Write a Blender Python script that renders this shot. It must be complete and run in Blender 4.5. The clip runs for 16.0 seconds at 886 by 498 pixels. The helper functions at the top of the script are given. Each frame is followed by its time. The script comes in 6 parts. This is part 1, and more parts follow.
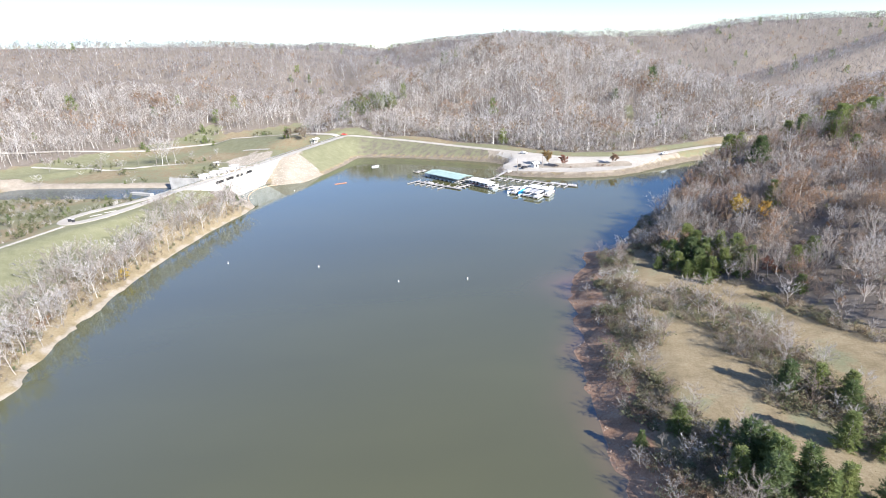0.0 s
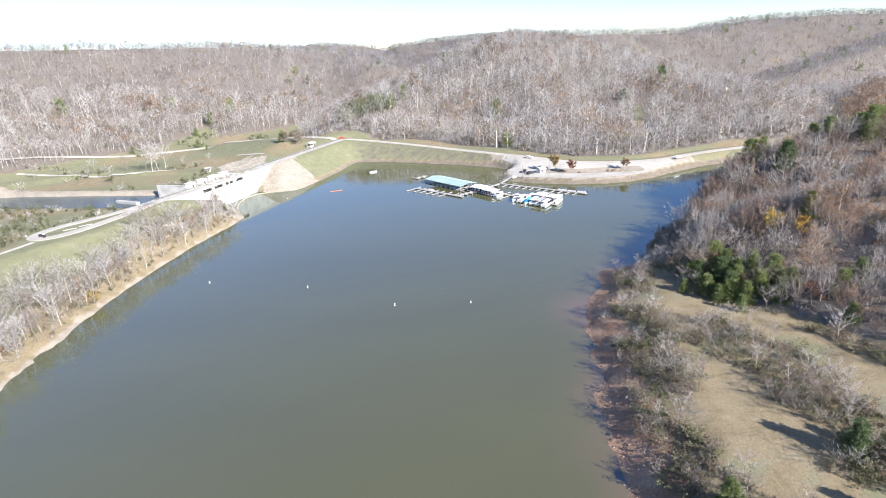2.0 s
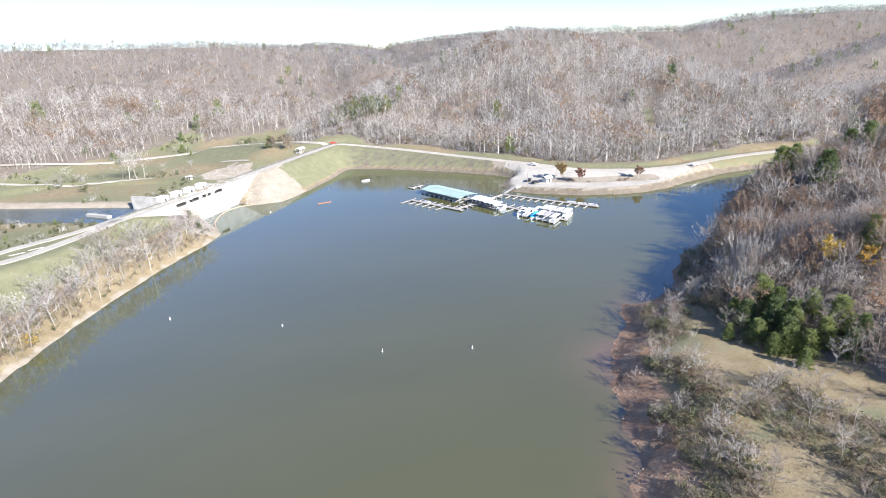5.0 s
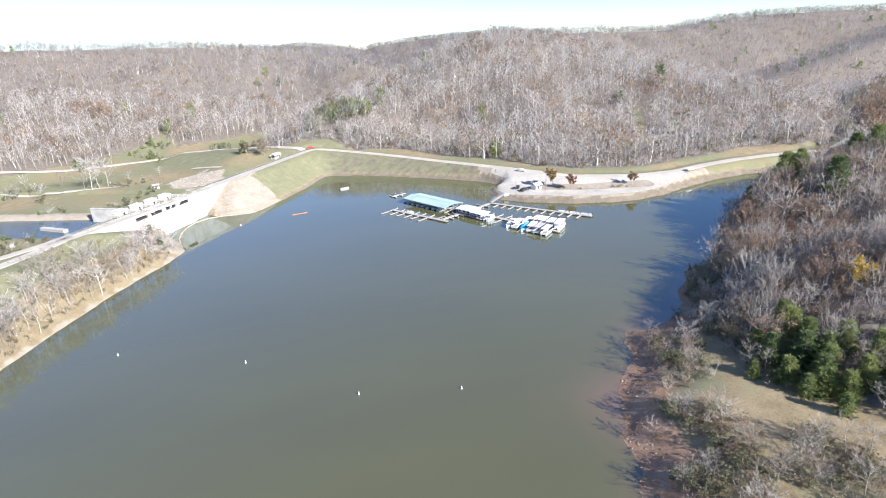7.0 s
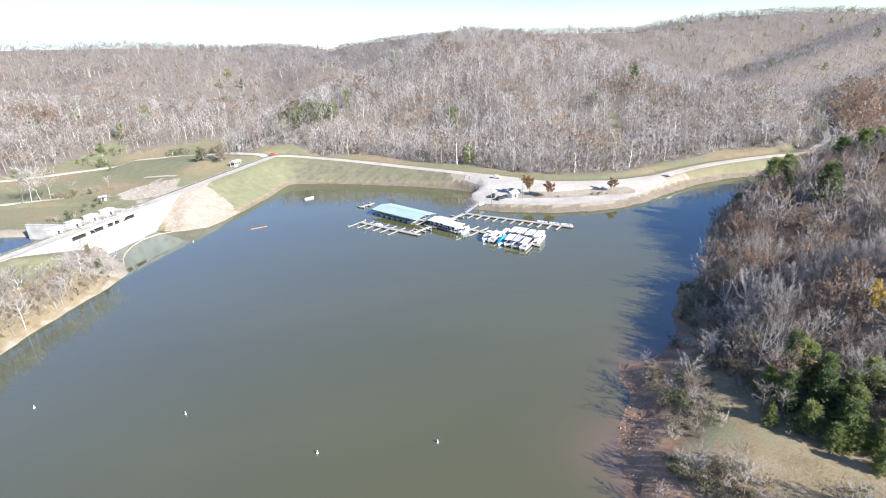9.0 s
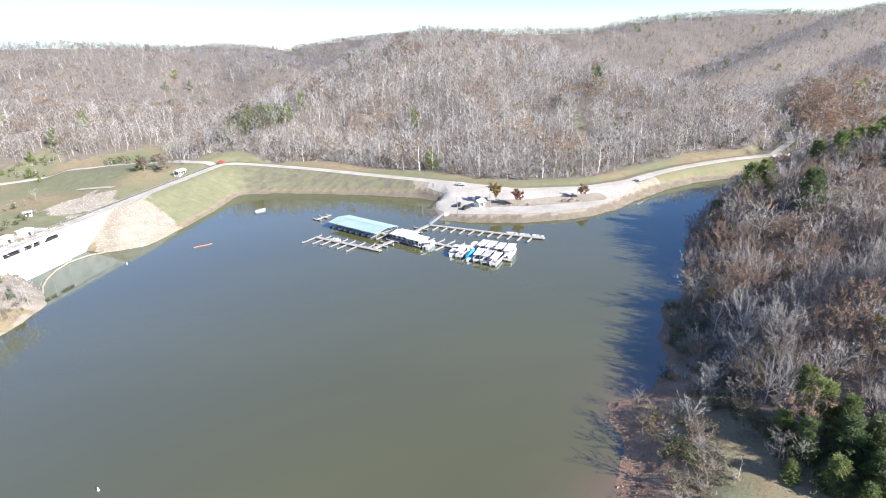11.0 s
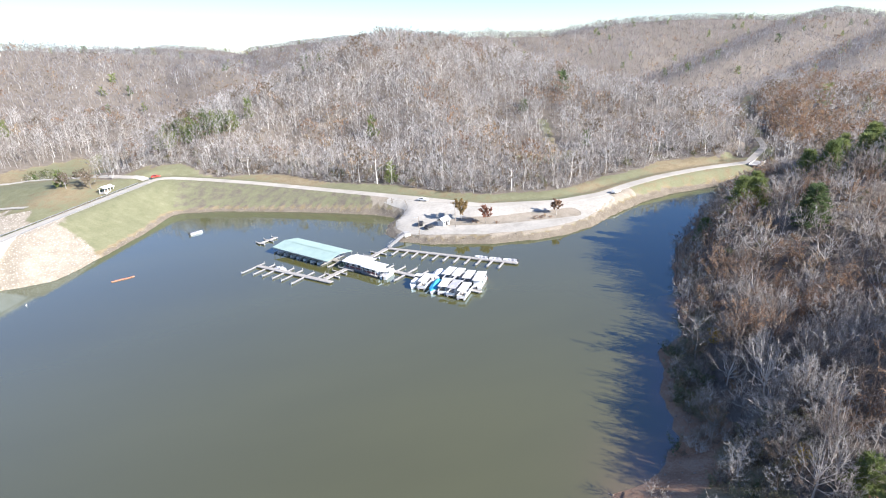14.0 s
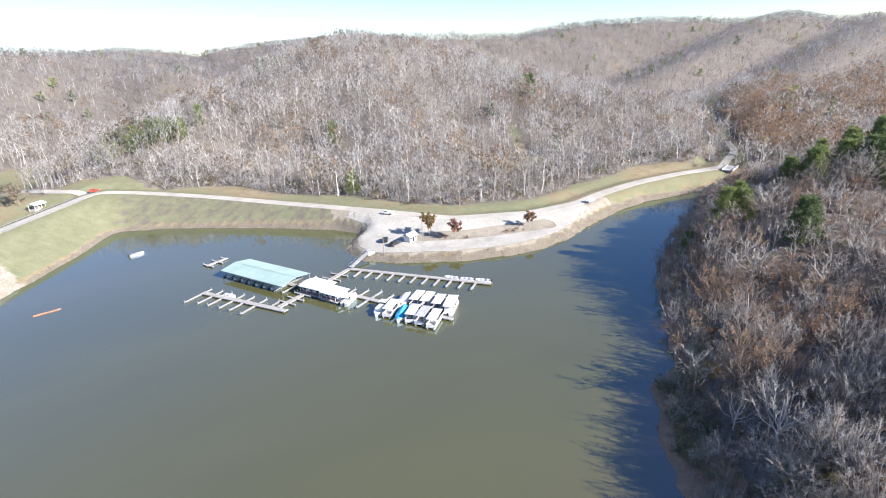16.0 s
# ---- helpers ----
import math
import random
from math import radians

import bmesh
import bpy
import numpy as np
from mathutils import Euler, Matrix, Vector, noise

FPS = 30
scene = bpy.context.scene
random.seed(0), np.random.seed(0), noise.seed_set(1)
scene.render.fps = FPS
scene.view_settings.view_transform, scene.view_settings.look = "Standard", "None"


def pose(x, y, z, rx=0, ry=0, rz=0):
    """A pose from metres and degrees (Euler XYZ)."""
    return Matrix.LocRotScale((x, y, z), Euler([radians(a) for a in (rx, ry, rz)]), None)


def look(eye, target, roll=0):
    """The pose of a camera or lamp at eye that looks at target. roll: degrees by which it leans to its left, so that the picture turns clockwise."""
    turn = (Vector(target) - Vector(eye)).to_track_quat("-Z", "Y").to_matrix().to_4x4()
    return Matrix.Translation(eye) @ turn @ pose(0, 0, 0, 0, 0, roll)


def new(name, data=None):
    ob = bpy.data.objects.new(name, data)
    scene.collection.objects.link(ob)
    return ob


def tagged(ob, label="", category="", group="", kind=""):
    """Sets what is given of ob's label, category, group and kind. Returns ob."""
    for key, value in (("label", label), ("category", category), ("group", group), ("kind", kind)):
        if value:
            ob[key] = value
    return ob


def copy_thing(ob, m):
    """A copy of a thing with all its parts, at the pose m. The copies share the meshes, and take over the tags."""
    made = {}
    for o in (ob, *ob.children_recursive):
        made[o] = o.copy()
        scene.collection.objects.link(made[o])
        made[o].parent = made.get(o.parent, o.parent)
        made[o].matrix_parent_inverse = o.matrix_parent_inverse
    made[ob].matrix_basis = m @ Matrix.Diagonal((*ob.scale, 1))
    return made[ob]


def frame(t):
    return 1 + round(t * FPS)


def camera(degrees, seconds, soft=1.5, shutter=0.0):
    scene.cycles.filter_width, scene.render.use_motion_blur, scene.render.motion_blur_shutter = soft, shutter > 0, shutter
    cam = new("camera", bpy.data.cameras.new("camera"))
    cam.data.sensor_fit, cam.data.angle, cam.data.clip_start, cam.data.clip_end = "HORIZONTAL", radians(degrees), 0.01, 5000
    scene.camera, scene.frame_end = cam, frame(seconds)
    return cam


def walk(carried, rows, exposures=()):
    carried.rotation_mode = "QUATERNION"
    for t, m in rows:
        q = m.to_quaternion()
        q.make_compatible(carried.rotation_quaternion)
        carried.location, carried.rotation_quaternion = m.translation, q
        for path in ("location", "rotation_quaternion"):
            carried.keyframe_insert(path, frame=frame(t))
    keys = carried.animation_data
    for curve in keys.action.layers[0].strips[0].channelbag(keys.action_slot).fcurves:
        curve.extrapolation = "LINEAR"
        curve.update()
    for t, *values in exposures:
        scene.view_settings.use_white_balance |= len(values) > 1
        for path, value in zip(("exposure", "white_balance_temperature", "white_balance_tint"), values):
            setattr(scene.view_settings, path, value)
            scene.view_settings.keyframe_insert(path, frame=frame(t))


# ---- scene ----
cam = camera(79.3, 16.0, soft=1.0)

PATH = [
    (0, (5.041, -3.695, 65.72), (5.154, -1.819, 65.037), -2.8),
    (0.5, (5.526, 0.526, 65.678), (5.637, 2.402, 64.996), -2.9),
    (1, (5.952, 4.758, 65.615), (6.061, 6.634, 64.932), -3.0),
    (1.5, (6.386, 8.927, 65.593), (6.492, 10.805, 64.911), -3.0),
    (2, (6.898, 13.12, 65.593), (7.002, 14.997, 64.91), -3.1),
    (2.5, (7.443, 17.402, 65.611), (7.544, 19.278, 64.927), -3.2),
    (3, (7.933, 21.629, 65.709), (8.032, 23.505, 65.024), -3.3),
    (3.5, (8.302, 25.804, 65.798), (8.401, 27.68, 65.112), -3.3),
    (4, (8.773, 29.814, 65.812), (8.871, 31.69, 65.126), -3.3),
    (6.5, (10.594, 50.191, 65.566), (10.737, 52.064, 64.878), -3.4),
    (7, (11.004, 54.377, 65.543), (11.167, 56.248, 64.855), -3.4),
    (7.5, (11.464, 58.467, 65.49), (11.652, 60.336, 64.803), -3.4),
    (8, (12.141, 62.523, 65.475), (12.352, 64.389, 64.787), -3.4),
    (10.5, (15.358, 82.305, 65.312), (15.714, 84.147, 64.618), -3.3),
    (11, (16.205, 86.332, 65.206), (16.598, 88.165, 64.511), -3.3),
    (11.5, (17.271, 90.197, 65.052), (17.701, 92.023, 64.357), -3.2),
    (12, (18.228, 94.146, 64.957), (18.686, 95.964, 64.262), -3.2),
    (12.5, (19.367, 97.955, 64.853), (19.846, 99.768, 64.159), -3.1),
    (13, (20.612, 101.754, 64.769), (21.11, 103.562, 64.075), -3.0),
    (13.5, (21.835, 105.601, 64.724), (22.347, 107.406, 64.032), -3.1),
    (14, (23.108, 109.425, 64.715), (23.63, 111.227, 64.023), -3.2),
    (14.5, (24.369, 113.238, 64.728), (24.903, 115.037, 64.036), -3.3),
    (15, (25.635, 116.788, 64.851), (26.199, 118.578, 64.159), -3.2),
    (15.5, (26.924, 120.254, 64.864), (27.525, 122.032, 64.173), -3.2),
    (16, (28.129, 123.908, 64.841), (28.765, 125.674, 64.15), -3.2),
]
walk(cam, [(t, look(eye, target, roll)) for t, eye, target, roll in PATH], ((0, 1.36, 6150, 13), (16, 1.36, 6150, 13)))

# ---- sky and sun ----
SUN_UP, SUN_ROUND = 28.5, 139.0
world = bpy.data.worlds.new("world")
scene.world = world
world.use_nodes = True
wn = world.node_tree
sky = wn.nodes.new("ShaderNodeTexSky")
sky.sky_type = "NISHITA"
sky.sun_disc = False
sky.sun_elevation, sky.sun_rotation = radians(SUN_UP), radians(SUN_ROUND)
sky.air_density, sky.dust_density, sky.ozone_density = 1.0, 0.1, 4.5
clear = wn.nodes.new("ShaderNodeHueSaturation")
clear.inputs["Hue"].default_value = 0.506
clear.inputs["Saturation"].default_value = 0.98
wn.links.new(sky.outputs[0], clear.inputs["Color"])
wn.links.new(clear.outputs[0], wn.nodes["Background"].inputs[0])
wn.nodes["Background"].inputs[1].default_value = 0.084
sun = new("sun", bpy.data.lights.new("sun", "SUN"))
sun.data.energy, sun.data.angle, sun.data.color = 5.1, radians(0.53), (1.0, 0.93, 0.83)
_a = radians(SUN_ROUND)
sun.matrix_world = look((300 * math.sin(_a), 300 * math.cos(_a), 300 * math.tan(radians(SUN_UP))), (0, 0, 0))

# ---- materials ----
def material(name, base, rough=0.9, metal=0.0):
    """A material with its node tree, its shader and a link helper."""
    m = bpy.data.materials.new(name)
    m.use_nodes = True
    b = m.node_tree.nodes["Principled BSDF"]
    b.inputs["Base Color"].default_value = (*base, 1)
    b.inputs["Roughness"].default_value = rough
    b.inputs["Metallic"].default_value = metal
    b.inputs["Specular IOR Level"].default_value = 0.25
    return m, m.node_tree, b


def node(tree, kind, **values):
    n = tree.nodes.new(kind)
    for k, v in values.items():
        n.inputs[k.replace("_", " ")].default_value = v
    return n


def blotch(tree, scale, detail=4.0, rough=0.6, vector=None):
    n = node(tree, "ShaderNodeTexNoise", Scale=scale, Detail=detail, Roughness=rough)
    if vector is None:
        vector = tree.nodes.new("ShaderNodeTexCoord").outputs["Object"]
    tree.links.new(vector, n.inputs["Vector"])
    return n.outputs["Fac"]


def ramp(tree, fac, *stops):
    n = tree.nodes.new("ShaderNodeValToRGB")
    while len(n.color_ramp.elements) < len(stops):
        n.color_ramp.elements.new(0.5)
    for e, (at, col) in zip(n.color_ramp.elements, stops):
        e.position, e.color = at, (*col, 1)
    tree.links.new(fac, n.inputs[0])
    return n.outputs[0]


def mixed(tree, fac, a, b, kind="MIX"):
    n = tree.nodes.new("ShaderNodeMix")
    n.data_type, n.blend_type = "RGBA", kind
    for sock, v in ((n.inputs[0], fac), (n.inputs[6], a), (n.inputs[7], b)):
        if isinstance(v, (int, float)):
            sock.default_value = v
        elif isinstance(v, tuple):
            sock.default_value = (*v, 1)
        else:
            tree.links.new(v, sock)
    return n.outputs[2]


def times(tree, a, b, op="MULTIPLY"):
    n = tree.nodes.new("ShaderNodeMath")
    n.operation = op
    for sock, v in zip(n.inputs, (a, b)):
        if isinstance(v, (int, float)):
            sock.default_value = v
        else:
            tree.links.new(v, sock)
    return n.outputs[0]


def bumped(tree, shader, height, strength=0.4, distance=0.1):
    n = node(tree, "ShaderNodeBump", Strength=strength, Distance=distance)
    tree.links.new(height, n.inputs["Height"])
    tree.links.new(n.outputs[0], shader.inputs["Normal"])


def worn(name, low, high, scale=3.0, rough=0.8, metal=0.0, fine=0.3, bump=0.2):
    """A surface that varies between two colours at a large and a fine scale."""
    m, t, b = material(name, high, rough, metal)
    a, f = blotch(t, scale), blotch(t, scale * 9)
    mixv = times(t, times(t, a, 1 - fine), times(t, f, fine), "ADD")
    t.links.new(ramp(t, mixv, (0.35, low), (0.62, high)), b.inputs["Base Color"])
    if bump:
        bumped(t, b, f, bump, 0.05)
    return m


def tinted(name, stops, rough=0.9, crown=True):
    """Bark, twigs or leaves: the colour comes from each plant's own tint. crown: thin leaves and fine twigs that let light through."""
    m, t, b = material(name, (0.2, 0.2, 0.2), rough)
    at = t.nodes.new("ShaderNodeAttribute")
    at.attribute_name = "tint"
    info = t.nodes.new("ShaderNodeObjectInfo")
    geo = t.nodes.new("ShaderNodeNewGeometry")
    own = times(t, times(t, at.outputs["Fac"], info.outputs["Random"], "ADD"), 1.0, "FRACT")
    col = ramp(t, own, *stops)
    shade = times(t, times(t, geo.outputs["Random Per Island"], 0.3), 0.85, "ADD")
    t.links.new(mixed(t, 1.0, col, shade, "MULTIPLY"), b.inputs["Base Color"])
    b.inputs["Specular IOR Level"].default_value = 0.1
    if crown:
        thin, both = t.nodes.new("ShaderNodeBsdfTranslucent"), t.nodes.new("ShaderNodeMixShader")
        t.links.new(b.inputs["Base Color"].links[0].from_socket, thin.inputs[0])
        both.inputs[0].default_value = 0.5
        t.links.new(b.outputs[0], both.inputs[1])
        t.links.new(thin.outputs[0], both.inputs[2])
        t.links.new(both.outputs[0], t.nodes["Material Output"].inputs[0])
    return m


BARK = tinted("bark", [(0.0, (0.20, 0.175, 0.155)), (0.45, (0.31, 0.293, 0.272)), (0.85, (0.43, 0.415, 0.39)), (1.0, (0.66, 0.64, 0.60))], crown=False)
TWIG = tinted("twigs", [(0.0, (0.27, 0.243, 0.22)), (0.3, (0.405, 0.376, 0.35)), (0.7, (0.51, 0.485, 0.46)), (1.0, (0.62, 0.60, 0.575))])
# darker, greyer version of the twig colours: distance haze put into the colour
HAZETWIG = tinted("hazed_twigs", [(0.0, (0.155, 0.14, 0.138)), (0.3, (0.245, 0.23, 0.23)), (0.7, (0.32, 0.308, 0.308)), (1.0, (0.44, 0.43, 0.43))])
SCRUB = tinted("scrub_leaves", [(0.0, (0.11, 0.125, 0.06)), (0.6, (0.155, 0.165, 0.085)), (1.0, (0.21, 0.20, 0.12))])
DARKBARK = tinted("brown_bark", [(0.0, (0.15, 0.115, 0.09)), (0.5, (0.25, 0.21, 0.18)), (0.8, (0.38, 0.345, 0.31)), (1.0, (0.55, 0.52, 0.48))], crown=False)
DARKTWIG = tinted("brown_twigs", [(0.0, (0.24, 0.18, 0.14)), (0.3, (0.33, 0.28, 0.24)), (0.6, (0.42, 0.39, 0.36)), (1.0, (0.58, 0.555, 0.525))])
BRUSHTWIG = tinted("brush_twigs", [(0.0, (0.23, 0.185, 0.14)), (0.4, (0.34, 0.30, 0.24)), (0.8, (0.43, 0.395, 0.34)), (1.0, (0.56, 0.53, 0.485))])
RUSSET = tinted("russet_leaves", [(0.0, (0.23, 0.145, 0.095)), (0.4, (0.30, 0.20, 0.135)), (0.75, (0.37, 0.245, 0.155)), (1.0, (0.40, 0.30, 0.19))])
GOLD = tinted("golden_leaves", [(0.0, (0.42, 0.22, 0.05)), (0.5, (0.42, 0.30, 0.08)), (1.0, (0.48, 0.36, 0.12))])
OCHRE = tinted("ochre_leaves", [(0.0, (0.26, 0.18, 0.08)), (1.0, (0.36, 0.27, 0.13))])
CRIMSON = tinted("red_leaves", [(0.0, (0.25, 0.11, 0.08)), (1.0, (0.30, 0.17, 0.12))])
NEEDLE = tinted("pine_needles", [(0.0, (0.13, 0.175, 0.085)), (0.5, (0.19, 0.24, 0.095)), (1.0, (0.26, 0.295, 0.115))])
SHRUB = tinted("shrub_leaves", [(0.0, (0.15, 0.165, 0.09)), (0.5, (0.225, 0.225, 0.135)), (1.0, (0.30, 0.28, 0.185))])


def ground_material():
    m, t, b = material("ground", (0.2, 0.17, 0.1), 0.95)
    za, zb = t.nodes.new("ShaderNodeVertexColor"), t.nodes.new("ShaderNodeVertexColor")
    za.layer_name, zb.layer_name = "zone_a", "zone_b"
    sa, sb = t.nodes.new("ShaderNodeSeparateColor"), t.nodes.new("ShaderNodeSeparateColor")
    t.links.new(za.outputs[0], sa.inputs[0]), t.links.new(zb.outputs[0], sb.inputs[0])
    big, mid, fine = blotch(t, 0.03, 5), blotch(t, 0.25, 5, 0.65), blotch(t, 2.2, 4, 0.7)
    both = times(t, times(t, mid, 0.55), times(t, fine, 0.45), "ADD")
    wood = ramp(t, both, (0.30, (0.115, 0.095, 0.075)), (0.5, (0.172, 0.149, 0.124)), (0.7, (0.235, 0.212, 0.184)))
    dry = ramp(t, both, (0.30, (0.145, 0.118, 0.065)), (0.48, (0.235, 0.19, 0.115)), (0.68, (0.315, 0.268, 0.178)))
    lawn = ramp(t, both, (0.30, (0.132, 0.138, 0.076)), (0.5, (0.18, 0.183, 0.107)), (0.7, (0.24, 0.235, 0.15)))
    stone = ramp(t, both, (0.30, (0.11, 0.092, 0.07)), (0.5, (0.18, 0.155, 0.12)), (0.7, (0.26, 0.225, 0.18)))
    mud = ramp(t, both, (0.30, (0.20, 0.115, 0.07)), (0.5, (0.30, 0.19, 0.125)), (0.7, (0.42, 0.31, 0.22)))
    sand = ramp(t, both, (0.30, (0.20, 0.172, 0.132)), (0.5, (0.295, 0.26, 0.208)), (0.7, (0.40, 0.36, 0.30)))
    rough_edge = times(t, times(t, mid, 0.5, "SUBTRACT"), 1.2)

    def cover(mask):
        soft = times(t, times(t, mask, rough_edge, "ADD"), 0.5, "SUBTRACT")
        n = times(t, times(t, soft, 4.0), 0.5, "ADD")
        n.node.use_clamp = True
        return n
    c = mixed(t, cover(sa.outputs[1]), wood, dry)
    c = mixed(t, cover(sa.outputs[0]), c, lawn)
    c = mixed(t, cover(sb.outputs[1]), c, mud)
    c = mixed(t, cover(sb.outputs[2]), c, sand)
    c = mixed(t, cover(sb.outputs[0]), c, stone)
    t.links.new(c, b.inputs["Base Color"])
    bumped(t, b, fine, 0.6, 0.25)
    return m


def water_material(name, murk, chop=0.08):
    m, t, b = material(name, murk, 0.04)
    b.inputs["IOR"].default_value = 1.76
    b.inputs["Specular IOR Level"].default_value = 0.95
    # blue of the mirrored sky is put into the water's own reflection colour
    b.inputs["Specular Tint"].default_value = (0.30, 0.64, 1.0, 1)
    co = t.nodes.new("ShaderNodeTexCoord").outputs["Object"]
    streak = node(t, "ShaderNodeMapping", Scale=(0.012, 0.03, 1.0))
    t.links.new(co, streak.inputs[0])
    wide = blotch(t, 1.0, 3, 0.5, streak.outputs[0])
    dark = tuple(v * 0.95 for v in murk)
    light = tuple(v * 1.05 for v in murk)
    silt = t.nodes.new("ShaderNodeAttribute")
    silt.attribute_name = "silt"
    body = mixed(t, silt.outputs["Fac"], ramp(t, wide, (0.35, dark), (0.65, light)), (0.165, 0.112, 0.066))
    t.links.new(body, b.inputs["Base Color"])
    bumped(t, b, blotch(t, 1.1, 3, 0.6), chop, 0.1)
    return m


GROUND = ground_material()
WATER = water_material("lake_water", (0.094, 0.091, 0.032))
RIVER_WATER = water_material("river_water", (0.045, 0.06, 0.06), 0.5)
CONCRETE = worn("concrete", (0.32, 0.31, 0.285), (0.49, 0.475, 0.445), 0.25, 0.9)
PALE = worn("white_paint", (0.52, 0.515, 0.50), (0.70, 0.695, 0.68), 0.8, 0.6)
DARK = worn("dark_doors_slot_shade", (0.02, 0.02, 0.022), (0.05, 0.05, 0.05), 1.0, 0.7)
ROAD = worn("pale_asphalt", (0.35, 0.325, 0.28), (0.46, 0.43, 0.375), 0.12, 0.95)
GRAVEL = worn("pale_gravel", (0.33, 0.31, 0.27), (0.47, 0.445, 0.395), 0.10, 0.95, fine=0.45)
STONE = worn("rip_rap_stone", (0.14, 0.12, 0.095), (0.33, 0.285, 0.225), 0.35, 0.95, fine=0.5)
REDSTONE = worn("shore_stone", (0.21, 0.145, 0.105), (0.37, 0.30, 0.24), 0.5, 0.95, fine=0.5)
ROOF_TEAL = worn("teal_roof_sheet", (0.31, 0.42, 0.385), (0.39, 0.505, 0.46), 0.3, 0.45, 0.2)
STEEL = worn("galvanised_steel", (0.35, 0.36, 0.37), (0.52, 0.53, 0.54), 2.0, 0.5, 0.6)
DECK = worn("weathered_dock_boards", (0.28, 0.265, 0.245), (0.42, 0.40, 0.375), 1.2, 0.9)
FLOATS = worn("dock_floats", (0.05, 0.06, 0.08), (0.12, 0.13, 0.15), 1.0, 0.6)
HULL = worn("white_gelcoat", (0.62, 0.62, 0.61), (0.80, 0.80, 0.79), 0.7, 0.3)
BLUE = worn("blue_canvas", (0.04, 0.30, 0.52), (0.08, 0.42, 0.66), 1.0, 0.8)
GREYCLOTH = worn("grey_canvas", (0.30, 0.30, 0.32), (0.48, 0.48, 0.50), 1.0, 0.85)
MAROON = worn("maroon_trim", (0.18, 0.06, 0.06), (0.26, 0.10, 0.09), 1.0, 0.6)
GLASS = worn("dark_glass", (0.015, 0.02, 0.025), (0.04, 0.05, 0.06), 1.0, 0.12)
RUBBER = worn("tyre_rubber", (0.02, 0.02, 0.02), (0.05, 0.05, 0.05), 5.0, 0.9)
DRYLEAF = tinted("withered_leaves", [(0.0, (0.19, 0.15, 0.105)), (1.0, (0.29, 0.235, 0.17))])
ORANGE = worn("orange_boom", (0.32, 0.13, 0.08), (0.41, 0.19, 0.12), 1.0, 0.6)
BOOM = worn("faded_boom_float", (0.34, 0.25, 0.18), (0.50, 0.40, 0.30), 1.0, 0.8)
RED = worn("red_paint", (0.35, 0.04, 0.03), (0.45, 0.07, 0.05), 1.0, 0.35)
BLACK = worn("black_paint", (0.02, 0.022, 0.025), (0.05, 0.05, 0.055), 1.0, 0.3)
WOOD = worn("grey_wood_pole", (0.20, 0.17, 0.14), (0.34, 0.30, 0.26), 2.0, 0.9)
PALESTONE = worn("pale_stone", (0.32, 0.30, 0.255), (0.58, 0.55, 0.48), 0.3, 0.95, fine=0.5)
# ---- the lie of the land ----
WEST_SHORE = [(-80, -700), (-78, -60), (-83, 60), (-85, 100), (-88, 116), (-88.5, 136), (-87.5, 168), (-84, 195),
              (-79, 220), (-72, 244), (-70.5, 256), (-76, 267), (-84, 275), (-92, 281)]
NORTH_SHORE = [(-92, 281), (-86, 293), (-80, 309), (-68, 303), (-55, 304.5), (-46, 325), (-37, 348), (-30, 375), (-27, 377), (-10, 373),
               (10, 362), (36, 347), (60, 330), (65, 322), (59, 312), (57, 303), (60, 292), (69, 285), (86, 277),
               (105, 273), (118, 273.5), (130, 277), (149, 288), (170, 298), (189, 302.5), (215, 303.5), (234, 299)]
EAST_SHORE = [(234, 299), (219, 297.5), (186, 280), (168, 266), (148, 250), (137, 240), (127, 229), (115.5, 212), (107, 201), (96, 195), (86, 181), (80, 170), (76, 166.5),
              (64, 164), (60.5, 157), (57, 147), (50.5, 140), (47, 127), (44.5, 114), (41, 102), (37.3, 82), (35.8, 66), (38, -60), (30, -700)]
# crest of the dam, the road over the saddle dam, the road past the parking place
CREST = [(-235, -90, 12), (-131, 174, 12), (-41, 407, 11.5), (-37, 412, 11.3), (-18, 405, 9.7), (11, 385, 8.2), (38, 362, 7.0), (62, 341, 6.2),
         (78, 326, 5.8), (98, 307, 5), (128, 299, 4.6), (150, 301, 4.6), (170, 309, 4.8), (190, 314, 5.2), (215, 316, 5.7),
         (240, 314, 6.2), (275, 338, 7), (340, 420, 9), (450, 520, 14)]
HILL_FOOT = [(150, -300), (130, 0), (117, 45), (106, 75), (99, 91), (95, 105), (91, 115), (84, 125), (80, 137), (82, 152), (85, 166), (94, 182), (103, 191), (112, 197.5), (121, 210.5), (131, 227.5),
             (141, 239), (152, 249), (171, 264), (189, 278), (221, 296), (236, 296)]
